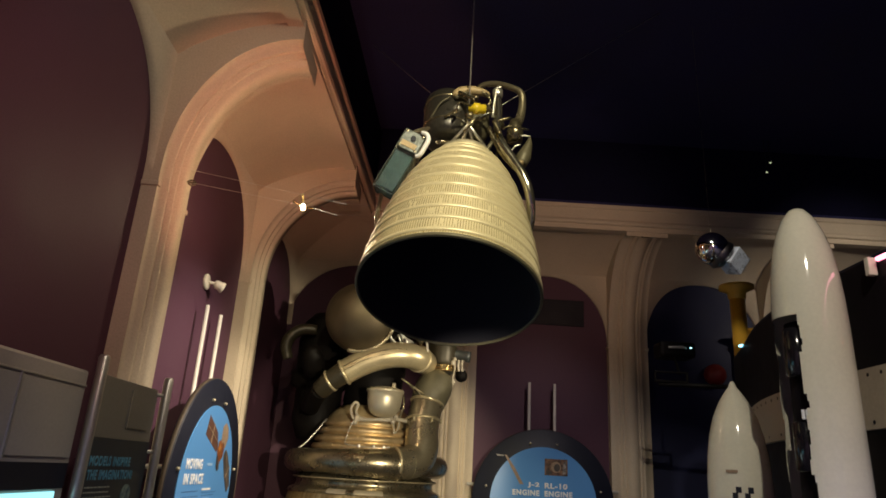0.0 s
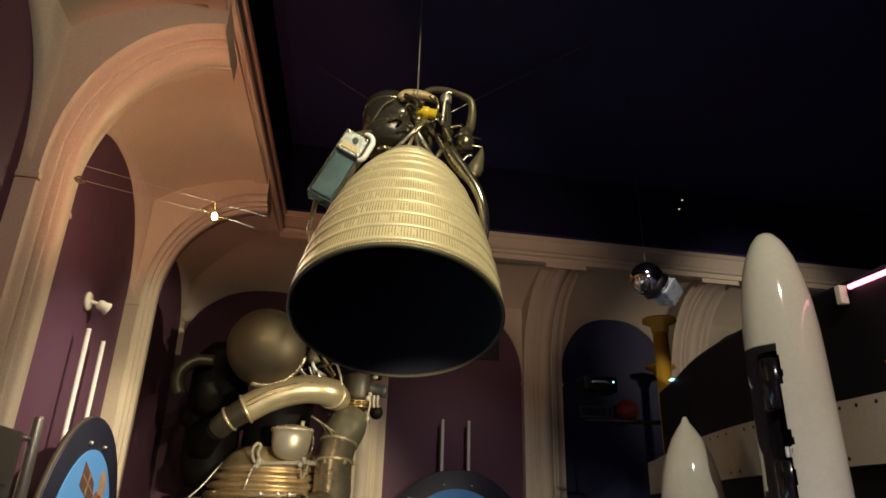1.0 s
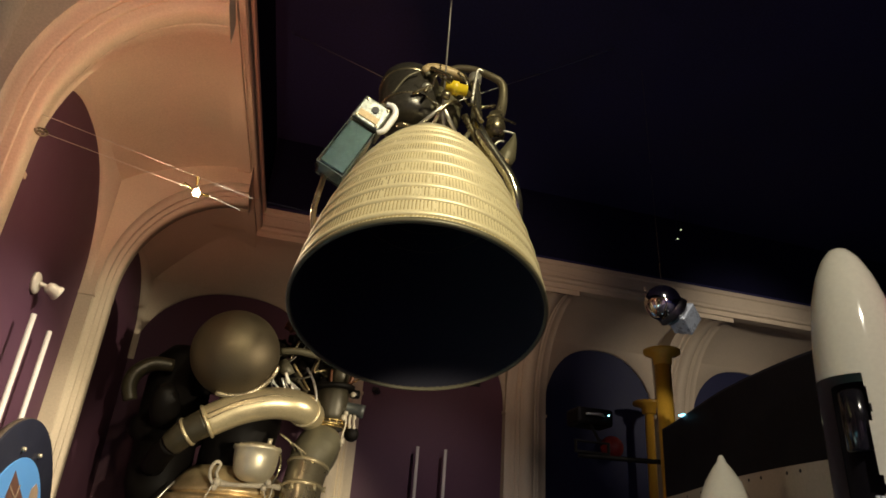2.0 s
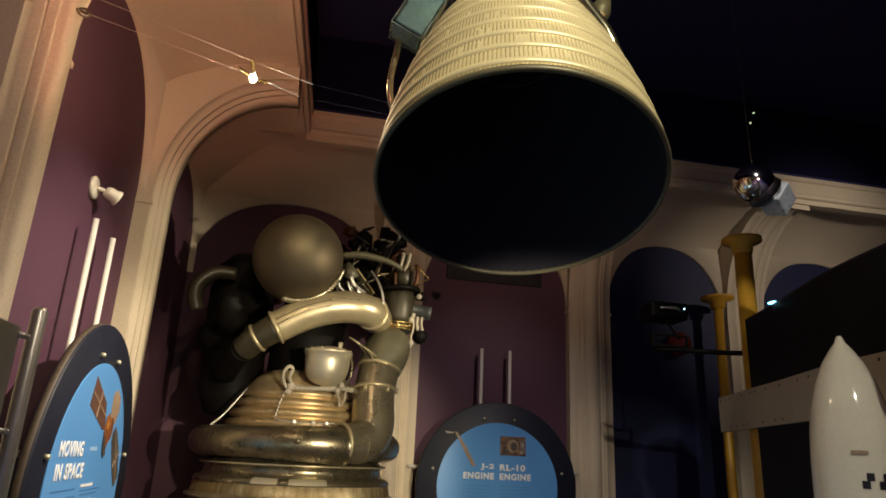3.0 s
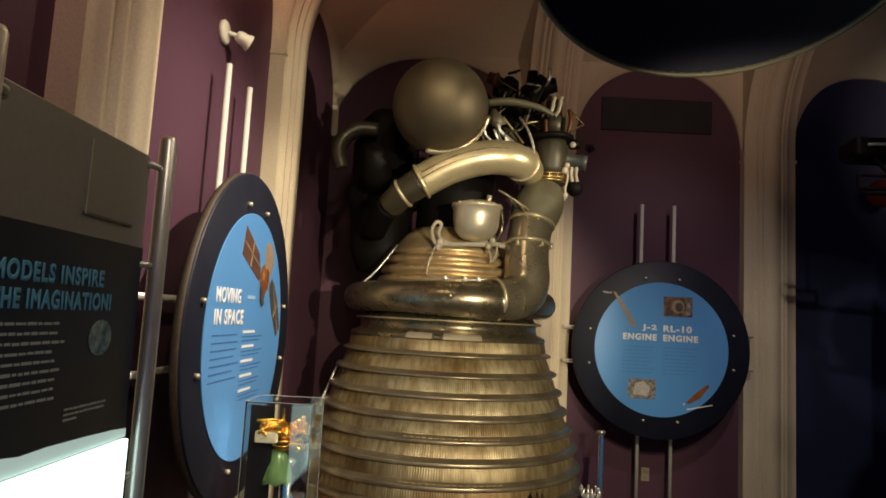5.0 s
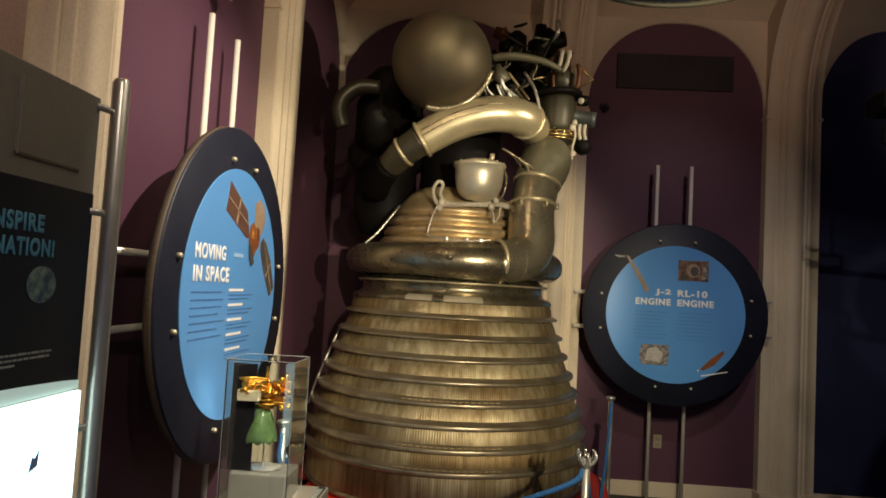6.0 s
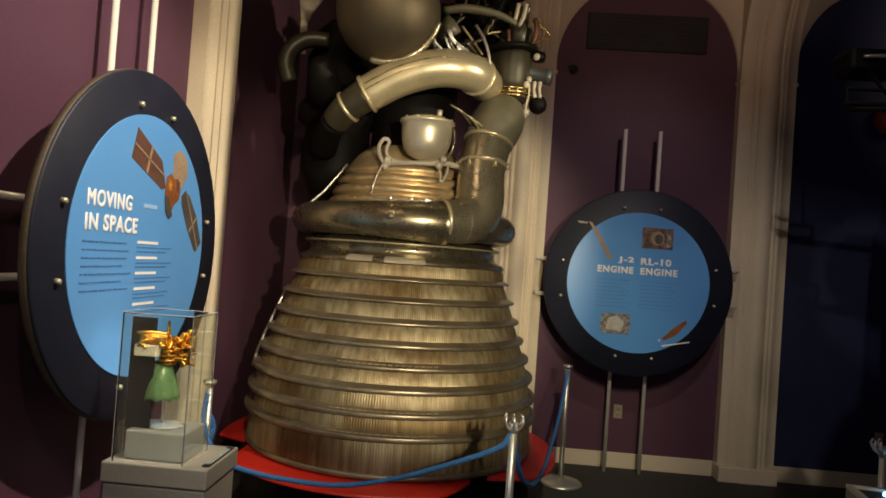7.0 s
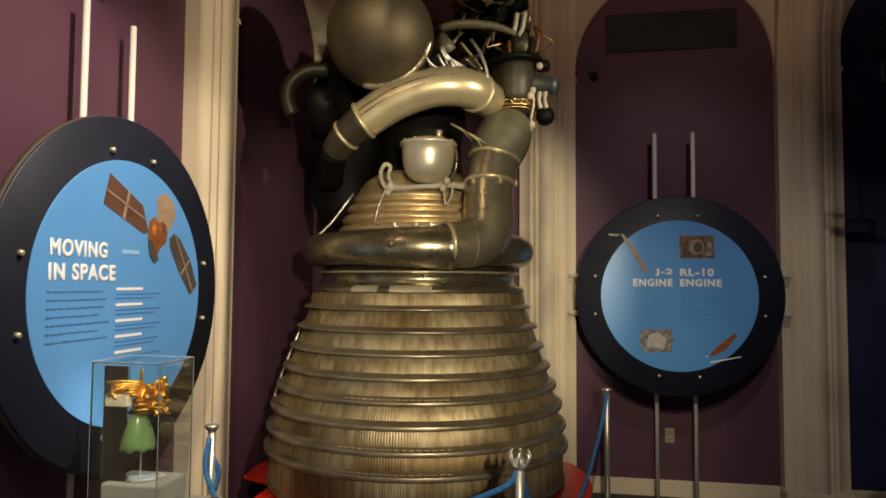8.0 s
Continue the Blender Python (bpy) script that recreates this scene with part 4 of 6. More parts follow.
for k in range(26):
    p = Vector((clut.uniform(-0.02, 0.30), clut.uniform(3.36, 3.6), clut.uniform(3.66, 4.0)))
    q = p + Vector((clut.uniform(-0.15, 0.15), clut.uniform(-0.06, 0.08), clut.uniform(-0.14, 0.14)))
    hpart("small_line", tube([p, (p + q) / 2 + Vector((clut.uniform(-0.05, 0.05), clut.uniform(-0.05, 0.02), clut.uniform(-0.05, 0.05))), q], clut.choice((0.005, 0.008, 0.012)), 8, 4), clut.choice((STEEL, DARKSTEEL, DARKSTEEL, GREYPIPE)))
for k in range(10):
    p = Vector((clut.uniform(0.0, 0.30), clut.uniform(3.36, 3.5), clut.uniform(3.68, 3.96)))
    s = clut.uniform(0.014, 0.026)
    hpart("fitting", lathe([(0, -s), (s * 0.7, -s), (s, -s * 0.4), (s, s * 0.5), (s * 0.6, s), (0, s)], 10, None, axis=Matrix.Translation(p) @ Matrix.Rotation(clut.uniform(0, 3), 4, "X") @ Matrix.Rotation(clut.uniform(0, 3), 4, "Y")), clut.choice((DARKSTEEL, GREYPIPE, SMOKY, STEEL)))
for a in range(5):
    q = HM @ Vector((0.16 * math.cos(a * 1.257 - 2.2), 0.16 * math.sin(a * 1.257 - 2.2), 1.01))
    hpart("hub_strut", tube([HUB, q], 0.009, 8, 1), STEEL)
# controller box in clear acrylic on the side of the bell
bz = Vector((0.17, -0.03, 0.36)).normalized()
bxx = Vector((0, 1, 0)).cross(bz).normalized()
bx = Matrix.Translation((-0.272, 3.42, 3.492)) @ Matrix((bxx, bz.cross(bxx), bz)).transposed().to_4x4()


def boxed(bm):
    bm.transform(bx)
    return bm


cover = hpart("acrylic_box", boxed(box((-0.065, -0.06, -0.20), (0.065, 0.06, 0.06), 0.004)), clear("tinted_acrylic", (0.80, 0.95, 0.97), 0.04), "clear blue-tinted acrylic cover", False)
hpart("box_core", boxed(box((-0.056, -0.050, -0.185), (0.056, 0.05, 0.05), 0.006)), material("teal_casting", (0.36, 0.47, 0.50), 0.20, 0.7, 0.25, 14, 0.1, 60), "teal casting", False, cover)
# thin pale rods paint glints on the cover's edges
for x in (-0.062, 0.062):
    hpart("cover_edge", boxed(tube([(x, -0.058, -0.198), (x, -0.058, 0.06)], 0.0012, 6, 1)), EDGE, "", False, cover)
hpart("cover_edge", boxed(tube([(-0.062, -0.058, -0.198), (0.062, -0.058, -0.198)], 0.0012, 6, 1)), EDGE, "", False, cover)
head = hpart("box_head", boxed(box((-0.067, -0.064, 0.065), (0.067, 0.064, 0.19), 0.008)), material("worn_casting", (0.26, 0.29, 0.28), 0.36, 0.7, 0.4, 22, 0.4, 60, second=(0.08, 0.085, 0.08)), "worn metal connector head", False)
hpart("port", boxed(lathe([(0, -0.001), (0.016, -0.001), (0.016, 0.004), (0, 0.004)], 16, None, axis=Matrix.Translation((0.005, -0.066, 0.145)) @ Matrix.Rotation(math.pi / 2, 4, "X"))), PANELBLACK, "", False, head)
hpart("port_plate", boxed(box((-0.050, -0.068, 0.085), (0.045, -0.063, 0.118), 0.002)), PALETAPE, "", False, head)
hpart("white_handle", boxed(tube([(0.068, -0.070, 0.055), (0.088, -0.078, 0.075), (0.090, -0.080, 0.125), (0.086, -0.080, 0.175), (0.060, -0.078, 0.200), (0.030, -0.072, 0.198)], [0.010, 0.013, 0.014, 0.014, 0.013, 0.010], 10, 4)), WHITEINK, "white plastic handle", True, head)
for x in (-0.05, 0.05):
    for z in (0.08, 0.175):
        hpart("screw", boxed(lathe([(0, -0.004), (0.007, -0.003), (0.007, 0.002), (0, 0.002)], 8, None, axis=Matrix.Translation((x, -0.066, z)) @ Matrix.Rotation(-math.pi / 2, 4, "X"))), DARKSTEEL, "", False, head)
for p in ((0.10, 3.42, CEIL), (-0.75, 5.3, CEIL), (1.7, 4.6, CEIL)):
    hpart("hanging_wire", tube([HUB, p], 0.004 if abs(p[0]) < 0.5 else 0.0022, 6, 1), STEEL)

# ---- information panels ----
ONWEST = Matrix(((0, 0, 1, 0), (1, 0, 0, 0), (0, 1, 0, 0), (0, 0, 0, 1)))     # (right, up, towards the room) to the world
ONNORTH = Matrix(((1, 0, 0, 0), (0, 0, -1, 0), (0, 1, 0, 0), (0, 0, 0, 1)))


def child(name, bm, mat, parent, m, label="", smooth=False):
    """A part whose mesh is given in the pose m."""
    bm.transform(m)
    ob = part(name, bm, mat, smooth=smooth)
    ob.parent, ob.matrix_parent_inverse = parent, parent.matrix_world.inverted()
    if label:
        tagged(ob, label)
    return ob


def words(text, width, height, parent, m, mat, u, v, w, right=False):
    """Raised bold lettering, width by height, its lower corner at (u, v); each word a part."""
    made, along = [], 0.0
    for word in text.split():
        data = bpy.data.curves.new("lettering", "FONT")
        data.body, data.extrude, data.bevel_depth, data.bevel_resolution, data.space_character = word, 0.004, 0.048, 0, 1.16
        tmp = new("lettering", data)
        me = bpy.data.meshes.new_from_object(tmp.evaluated_get(bpy.context.evaluated_depsgraph_get()))
        bpy.data.objects.remove(tmp)
        xs = [p.co.x for p in me.vertices]
        made.append((me, along - min(xs)))
        along += max(xs) - min(xs) + 0.46
    tops = [p.co.y for me, _ in made for p in me.vertices]
    sx, sy, low = width / (along - 0.46), height / (max(tops) - min(tops)), min(tops)
    for me, shift in made:
        for p in me.vertices:
            p.co = m @ Vector((u + (p.co.x + shift) * sx - (width if right else 0), v + (p.co.y - low) * sy, w + p.co.z * 0.025))
        me.materials.append(mat)
        ob = new("lettering", me)
        ob.parent, ob.matrix_parent_inverse = parent, parent.matrix_world.inverted()


def bar(parent, m, u0, v0, u1, v1, w, mat, name="text_line", h=0.0015):
    return child(name, box((u0, v0, w), (u1, v1, w + h)), mat, parent, m)


def text_line(parent, m, u0, u1, v0, v1, w, mat):
    """One line of print too small to read: a row of word-long bars in one mesh."""
    rnd = random.Random(int(u0 * 997 + v0 * 7919))
    bm, u = bmesh.new(), u0
    while u < u1 - 0.01:
        e = min(u1, u + rnd.uniform(0.014, 0.05) * (u1 - u0) / 0.3)
        box((u, v0 + rnd.uniform(0, 0.15) * (v1 - v0), w), (e, v1 - rnd.uniform(0, 0.2) * (v1 - v0), w + 0.0012), 0, bm)
        u = e + 0.007 * (u1 - u0) / 0.3
    return child("text_line", bm, mat, parent, m)


PHOTO = material("dark_photo_print", (0.30, 0.17, 0.10), 0.4, 0, 0.3, 22, second=(0.05, 0.03, 0.03), spread=0.25)
PHOTOGREY = material("grey_photo_print", (0.42, 0.38, 0.33), 0.4, 0, 0.3, 30, second=(0.10, 0.09, 0.09), spread=0.25)
SOLAR = material("solar_panel_print", (0.16, 0.075, 0.05), 0.4, 0, 0.2, 12, second=(0.07, 0.035, 0.03))
SOLARGREY = material("grey_solar_print", (0.10, 0.085, 0.07), 0.4, 0, 0.2, 12, second=(0.05, 0.045, 0.045))
ORANGE = material("orange_print", (0.42, 0.14, 0.03), 0.4, 0, 0.3, 14, second=(0.12, 0.04, 0.02))
GOLDPRINT = material("amber_print", (0.62, 0.30, 0.07), 0.4, 0, 0.3, 30, second=(0.30, 0.10, 0.03), spread=0.25)
TAN = material("tan_print", (0.42, 0.30, 0.20), 0.4, 0, 0.3, 14)
INKFAINT = material("faint_blue_print", (0.07, 0.20, 0.46), 0.4, 0, 0.1, 4)
PLY = material("plywood_edge", (0.075, 0.054, 0.035), 0.6, 0, 0.3, 30)


def round_panel(label, m, r_rim, r_print):
    """A round black board with a blue print, held off the wall by steel rods. m: centre of its front face."""
    p = thing("information_panel", label, "sign", m.translation)
    child("board", lathe([(0, -0.045), (r_rim - 0.004, -0.045), (r_rim, -0.040), (r_rim, -0.006), (r_rim - 0.006, 0), (0, 0)], 96), PANELBLACK, p, m, "black round board", True)
    child("board_edge", lathe([(r_rim - 0.002, -0.038), (r_rim + 0.0025, -0.036), (r_rim + 0.0025, -0.012), (r_rim - 0.002, -0.010)], 96), PLY, p, m, "layered plywood edge", True)
    disc = child("print", lathe([(0, 0), (r_print, 0), (r_print, 0.004), (r_print - 0.002, 0.005), (0, 0.005)], 96), PANELBLUE, p, m, "glossy blue printed disc")
    o = 0.145
    for a, b in ((-o, 0.605), (o, 0.605), (-o, -0.605), (o, -0.605), (-0.615, o), (-0.615, -o), (0.615, o), (0.615, -o)):
        child("bolt", lathe([(0, 0.020), (0.007, 0.0195), (0.011, 0.016), (0.012, 0.0), (0, 0)], 14), POTSTEEL, p, m @ Matrix.Translation((a, b, 0)), smooth=True)
    return p, disc


def rods(p, m, uprights, levels, top, bottom, left, right, w, r=0.016, gap=-0.034):
    for u in uprights:
        child("upright_rod", tube([(u, bottom, w), (u, top, w)], r, 14, 1), ROD, p, m, smooth=True)
    for v in levels:
        child("cross_rod", tube([(left, v, w + gap), (right, v, w + gap)], r, 14, 1), ROD, p, m, smooth=True)


# panel on the west wall
LM = Matrix.Translation((-1.545, 4.915, 1.630)) @ ONWEST
lp, lprint = round_panel("round blue panel about moving in space, black rim, on steel rods", LM, 0.765, 0.578)
rods(lp, LM, (-0.125, 0.20), (0.148, -0.142), 1.283, -1.63, -0.86, 0.80, -0.155, 0.0145)
words("MOVING", 0.322, 0.068, lprint, LM, WHITEINK, -0.476, 0.141, 0.006)
words("IN SPACE", 0.382, 0.069, lprint, LM, WHITEINK, -0.480, 0.047, 0.006)
for k in range(7):
    text_line(lprint, LM, -0.485, -0.485 + (0.31, 0.33, 0.32, 0.30, 0.355, 0.30, 0.34)[k], 0.002 - 0.032 * k, 0.009 - 0.032 * k, 0.0055, INKDARK)
for k in range(5):
    v = 0.008 - 0.068 * k
    bar(lprint, LM, -0.09, v, 0.095, v + 0.012, 0.0055, WHITEINK)
    for j in range(2):
        text_line(lprint, LM, -0.09, 0.24 - 0.05 * j, v - 0.019 - 0.018 * j, v - 0.014 - 0.018 * j, 0.0055, INKDARK)
bar(lprint, LM, -0.06, 0.168, 0.06, 0.186, 0.0055, INKPALE)


def slab(parent, m, outline, w, mat, name="picture"):
    return child(name, prism(outline, w, w + 0.0015), mat, parent, m)


slab(lprint, LM, [(-0.155, 0.505), (0.075, 0.395), (0.125, 0.275), (0.090, 0.265), (-0.190, 0.370)], 0.0055, SOLAR)
slab(lprint, LM, [(-0.030, 0.450), (-0.018, 0.445), (-0.052, 0.315), (-0.065, 0.322)], 0.0075, TAN)
slab(lprint, LM, [(-0.172, 0.438), (0.098, 0.335), (0.102, 0.326), (-0.170, 0.428)], 0.0075, TAN)
slab(lprint, LM, [(0.185, 0.445), (0.250, 0.475), (0.320, 0.440), (0.345, 0.370), (0.300, 0.300), (0.225, 0.290), (0.190, 0.340)], 0.0055, TAN)
slab(lprint, LM, [(0.130, 0.330), (0.165, 0.350), (0.200, 0.325), (0.240, 0.335), (0.275, 0.285), (0.262, 0.235), (0.215, 0.205), (0.190, 0.165), (0.160, 0.190), (0.120, 0.255)], 0.0075, ORANGE)
slab(lprint, LM, [(0.120, 0.240), (0.150, 0.235), (0.185, 0.185), (0.205, 0.150), (0.170, 0.135), (0.135, 0.170)], 0.0092, SOLARGREY)
slab(lprint, LM, [(0.225, 0.330), (0.262, 0.318), (0.252, 0.262), (0.228, 0.275)], 0.0092, SOLAR)
slab(lprint, LM, [(0.150, 0.320), (0.185, 0.305), (0.175, 0.262), (0.150, 0.275)], 0.0092, GOLDPRINT)
slab(lprint, LM, [(0.295, 0.255), (0.335, 0.285), (0.385, 0.262), (0.480, 0.165), (0.555, 0.030), (0.490, -0.020), (0.375, 0.105), (0.300, 0.215)], 0.0055, SOLARGREY)
slab(lprint, LM, [(0.395, 0.085), (0.480, 0.165), (0.486, 0.160), (0.402, 0.079)], 0.0075, TAN)
slab(lprint, LM, [(0.335, 0.285), (0.342, 0.283), (0.520, -0.005), (0.512, -0.010)], 0.0075, TAN)

# panel on the north wall
NM = Matrix.Translation((1.240, 7.505, 1.596)) @ ONNORTH
rp, rprint = round_panel("round blue panel naming two engines, black rim, on steel rods", NM, 0.760, 0.572)
rods(rp, NM, (-0.137, 0.153), (0.150, -0.146), 1.287, -1.596, -0.815, 0.850, -0.185, 0.016, 0.034)
words("J-2", 0.128, 0.058, rprint, NM, WHITEINK, -0.042, 0.148, 0.006, True)
words("ENGINE", 0.290, 0.058, rprint, NM, WHITEINK, -0.042, 0.068, 0.006, True)
words("RL-10", 0.245, 0.058, rprint, NM, WHITEINK, 0.012, 0.148, 0.006)
words("ENGINE", 0.300, 0.058, rprint, NM, WHITEINK, 0.012, 0.068, 0.006)
for k in range(8):
    text_line(rprint, NM, -0.335, -0.055 - 0.03 * (k % 3), 0.011 - 0.031 * k, 0.016 - 0.031 * k, 0.0055, INKFAINT)
    text_line(rprint, NM, 0.015, 0.30 - 0.03 * (k % 2), 0.011 - 0.031 * k, 0.016 - 0.031 * k, 0.0055, INKFAINT)
bar(rprint, NM, 0.012, 0.285, 0.260, 0.455, 0.0055, PHOTO, "photograph")
slab(rprint, NM, [(0.135 + 0.055 * math.cos(a), 0.372 + 0.058 * math.sin(a)) for a in np.linspace(0, 6.283, 22, endpoint=False)], 0.0075, TAN)
slab(rprint, NM, [(0.145 + 0.034 * math.cos(a), 0.366 + 0.040 * math.sin(a)) for a in np.linspace(0, 6.283, 18, endpoint=False)], 0.0092, SOLARGREY)
slab(rprint, NM, [(0.205, 0.30), (0.21, 0.42), (0.245, 0.44), (0.245, 0.30)], 0.0075, PHOTOGREY)
slab(rprint, NM, [(0.025, 0.295), (0.03, 0.34), (0.075, 0.335), (0.10, 0.295)], 0.0075, SOLARGREY)
slab(rprint, NM, [(-0.265, -0.425), (-0.285, -0.36), (-0.27, -0.26), (-0.05, -0.256), (-0.04, -0.33), (-0.055, -0.425)], 0.0055, PHOTOGREY, "photograph")
slab(rprint, NM, [(-0.24, -0.39), (-0.22, -0.30), (-0.15, -0.275), (-0.09, -0.33), (-0.11, -0.40)], 0.0075, material("pale_photo_print", (0.62, 0.58, 0.52), 0.4, 0, 0.3, 40))
slab(rprint, NM, [(-0.425, 0.475), (-0.40, 0.468), (-0.31, 0.345), (-0.235, 0.215), (-0.215, 0.180), (-0.255, 0.180), (-0.275, 0.215), (-0.345, 0.335)], 0.0055, TAN)
slab(rprint, NM, [(-0.52, 0.475), (-0.43, 0.470), (-0.44, 0.455), (-0.50, 0.455)], 0.0055, PHOTOGREY)
slab(rprint, NM, [(0.215, -0.44), (0.24, -0.45), (0.33, -0.40), (0.41, -0.30), (0.40, -0.275), (0.30, -0.35)], 0.0055, ORANGE)
slab(rprint, NM, [(0.22, -0.49), (0.44, -0.445), (0.44, -0.452), (0.225, -0.50)], 0.0055, WHITEINK)
slab(rprint, NM, [(0.19, -0.45), (0.205, -0.44), (0.20, -0.465)], 0.0055, WHITEINK)

# ---- models board and lit case on the west side ----
BM_ = Matrix.Translation((-1.455, 3.265, 0)) @ ONWEST
mb = thing("display_board", "grey display board with black poster between steel posts", "sign", (-1.455, 3.265, 0))
for u in (-0.378, 0.375):
    child("post", tube([(u, 0, 0.02), (u, 2.23, 0.02), (u, 2.242, 0.02)], [0.024, 0.024, 0.018], 18, 1), STEEL, mb, BM_, smooth=True)
    for v in (2.145, 1.86, 1.28, 0.5):
        child("clamp_pin", tube([(u - math.copysign(0.075, u), v, 0.0), (u, v, 0.012)], 0.010, 10, 1), STEEL, mb, BM_, smooth=True)
child("back_board", box((-0.315, 0.70, -0.020), (0.318, 2.170, 0.0), 0.004), GREYBOARD, mb, BM_, "grey metal back board")
poster = child("poster", box((-0.312, 1.39, 0.0), (0.312, 1.906, 0.006), 0.002), material("black_poster", (0.005, 0.010, 0.019), 0.38, 0, 0.1, 4), mb, BM_, "black printed poster")
CYANINK = material("cyan_print", (0.11, 0.38, 0.56), 0.4, 0, 0.1, 4)
words("MODELS INSPIRE", 0.405, 0.043, poster, BM_, CYANINK, -0.285, 1.785, 0.007)
words("THE IMAGINATION!", 0.450, 0.043, poster, BM_, CYANINK, -0.285, 1.728, 0.007)
INKGREY = material("grey_text_print", (0.42, 0.47, 0.40), 0.4, 0, 0.1, 4)
for k in range(9):
    text_line(poster, BM_, -0.287, -0.287 + (0.235, 0.232, 0.262, 0.225, 0.232, 0.268, 0.240, 0.238, 0.245)[k], 1.6945 - 0.0205 * k, 1.7015 - 0.0205 * k, 0.007, INKGREY)
for k in range(3):
    text_line(poster, BM_, 0.005, 0.19 - (0, 0.01, 0.12)[k], 1.498 - 0.012 * k, 1.504 - 0.012 * k, 0.007, INKGREY)
child("earth_picture", prism([(0.128 + 0.052 * math.cos(a), 1.662 + 0.044 * math.sin(a)) for a in np.linspace(0, 2 * math.pi, 40, endpoint=False)], 0.007, 0.0085),
      material("earth_print", (0.30, 0.42, 0.36), 0.4, 0, 0.2, 35, second=(0.03, 0.10, 0.16), spread=0.2), poster, BM_, "blue and white earth picture")
# printed strip glows faintly in place of light from the case below
slab(poster, BM_, [(-0.312, 1.39), (0.312, 1.39), (0.312, 1.412), (0.24, 1.418), (0.10, 1.424), (-0.05, 1.428), (-0.14, 1.426), (-0.22, 1.436), (-0.312, 1.432)], 0.007, glow("glowing_moon_print", (0.50, 0.64, 0.58), 0.30))
child("slit_frame", box((0.004, 1.955, 0.0), (0.010, 2.135, 0.006)), STEEL, mb, BM_)
child("slit_frame", box((0.004, 1.955, 0.0), (0.24, 1.961, 0.004)), GREYPIPE, mb, BM_)

lc = thing("light_case", "white glowing light case under the grey display board", "light box", (-1.42, 3.265, 0.7))
child("diffuser", box((-0.305, 0.78, 0.004), (0.310, 1.386, 0.020), 0.004), glow("cool_diffuser", (0.74, 1.0, 0.95), 1.45), lc, BM_, "bright cool white diffuser")
child("frame", box((-0.318, 0.70, 0.0), (0.320, 0.775, 0.030), 0.004), STEEL, lc, BM_)
slab(lc, BM_, [(0.12, 1.22), (0.15, 1.23), (0.155, 1.27), (0.14, 1.25), (0.13, 1.255)], 0.021, INKPALE, "drawing")

# second grey unit beside it
# GREYBOARD's grey made paler, putting lamp light into the cabinet's colour
CABINET = material("lamplit_grey_enamel", (0.50, 0.47, 0.40), 0.4, 0, 0.1, 3, 0.1, 80)
gu = thing("display_cabinet", "grey metal display cabinet with a lit screen", "cabinet", (-1.46, 2.35, 0))
child("body", box((-0.55, 0.0, -0.26), (0.48, 2.165, -0.02), 0.012), CABINET, gu, Matrix.Translation((-1.44, 2.36, 0)) @ ONWEST)
child("door_panel", box((-0.50, 1.815, -0.02), (0.0, 2.09, -0.012), 0.003), CABINET, gu, Matrix.Translation((-1.44, 2.36, 0)) @ ONWEST)
child("door_panel", box((0.012, 1.815, -0.02), (0.44, 2.09, -0.012), 0.003), CABINET, gu, Matrix.Translation((-1.44, 2.36, 0)) @ ONWEST)
child("edge_strip", box((-0.004, 1.80, -0.02), (0.010, 2.10, -0.006), 0.002), STEEL, gu, Matrix.Translation((-1.44, 2.36, 0)) @ ONWEST)
child("edge_strip", box((-0.52, 2.095, -0.02), (0.46, 2.104, -0.008), 0.002), STEEL, gu, Matrix.Translation((-1.44, 2.36, 0)) @ ONWEST)
# black strip on the front paints the shade of a gap
child("gap_shade", box((-0.52, 1.70, -0.02), (0.46, 1.795, -0.014)), PANELBLACK, gu, Matrix.Translation((-1.44, 2.36, 0)) @ ONWEST)
child("screen", box((-0.52, 1.30, -0.02), (0.40, 1.69, -0.010), 0.003), glow("cyan_screen", (0.35, 0.85, 0.95), 0.9), gu, Matrix.Translation((-1.44, 2.36, 0)) @ ONWEST, "lit cyan screen")

# ---- model case on its pedestal ----
ped = thing("pedestal", "grey painted two-part display pedestal", "pedestal", (-1.23, 4.66, 0))
child("body", box((-1.430, 4.505, 0.0), (-1.030, 4.815, 0.715), 0.006), PEDESTAL, ped, Matrix())
child("top", box((-1.438, 4.497, 0.722), (-1.022, 4.826, 0.80), 0.006), PEDESTAL, ped, Matrix())
plate = child("label_plate", box((-1.060, 4.535, 0.80), (-1.030, 4.80, 0.806), 0.002), PANELBLACK, ped, Matrix(), "small black label plate")
for k in range(4):
    child("text_line", box((-1.056 + 0.006 * k, 4.56, 0.806), (-1.053 + 0.006 * k, 4.77, 0.8068)), INKGREY, plate, Matrix())
case = thing("display_case", "clear acrylic display case standing on a grey pedestal", "display case", (-1.24, 4.65, 0.80))
C0, C1 = Vector((-1.405, 4.512, 0.801)), Vector((-1.125, 4.745, 1.374))
t = 0.005
for nm, lo, hi in (("pane", (C0.x, C0.y, C0.z), (C1.x, C0.y + t, C1.z - t)), ("pane", (C0.x, C1.y - t, C0.z), (C1.x, C1.y, C1.z - t)), ("pane", (C0.x, C0.y + t, C0.z), (C0.x + t, C1.y - t, C1.z - t)),
                   ("pane", (C1.x - t, C0.y + t, C0.z), (C1.x, C1.y - t, C1.z - t)), ("lid", (C0.x, C0.y, C1.z - t + 0.0005), (C1.x, C1.y, C1.z))):
    ob = child(nm, box(lo, hi), ACRYLIC, case, Matrix())
    ob.visible_shadow = False
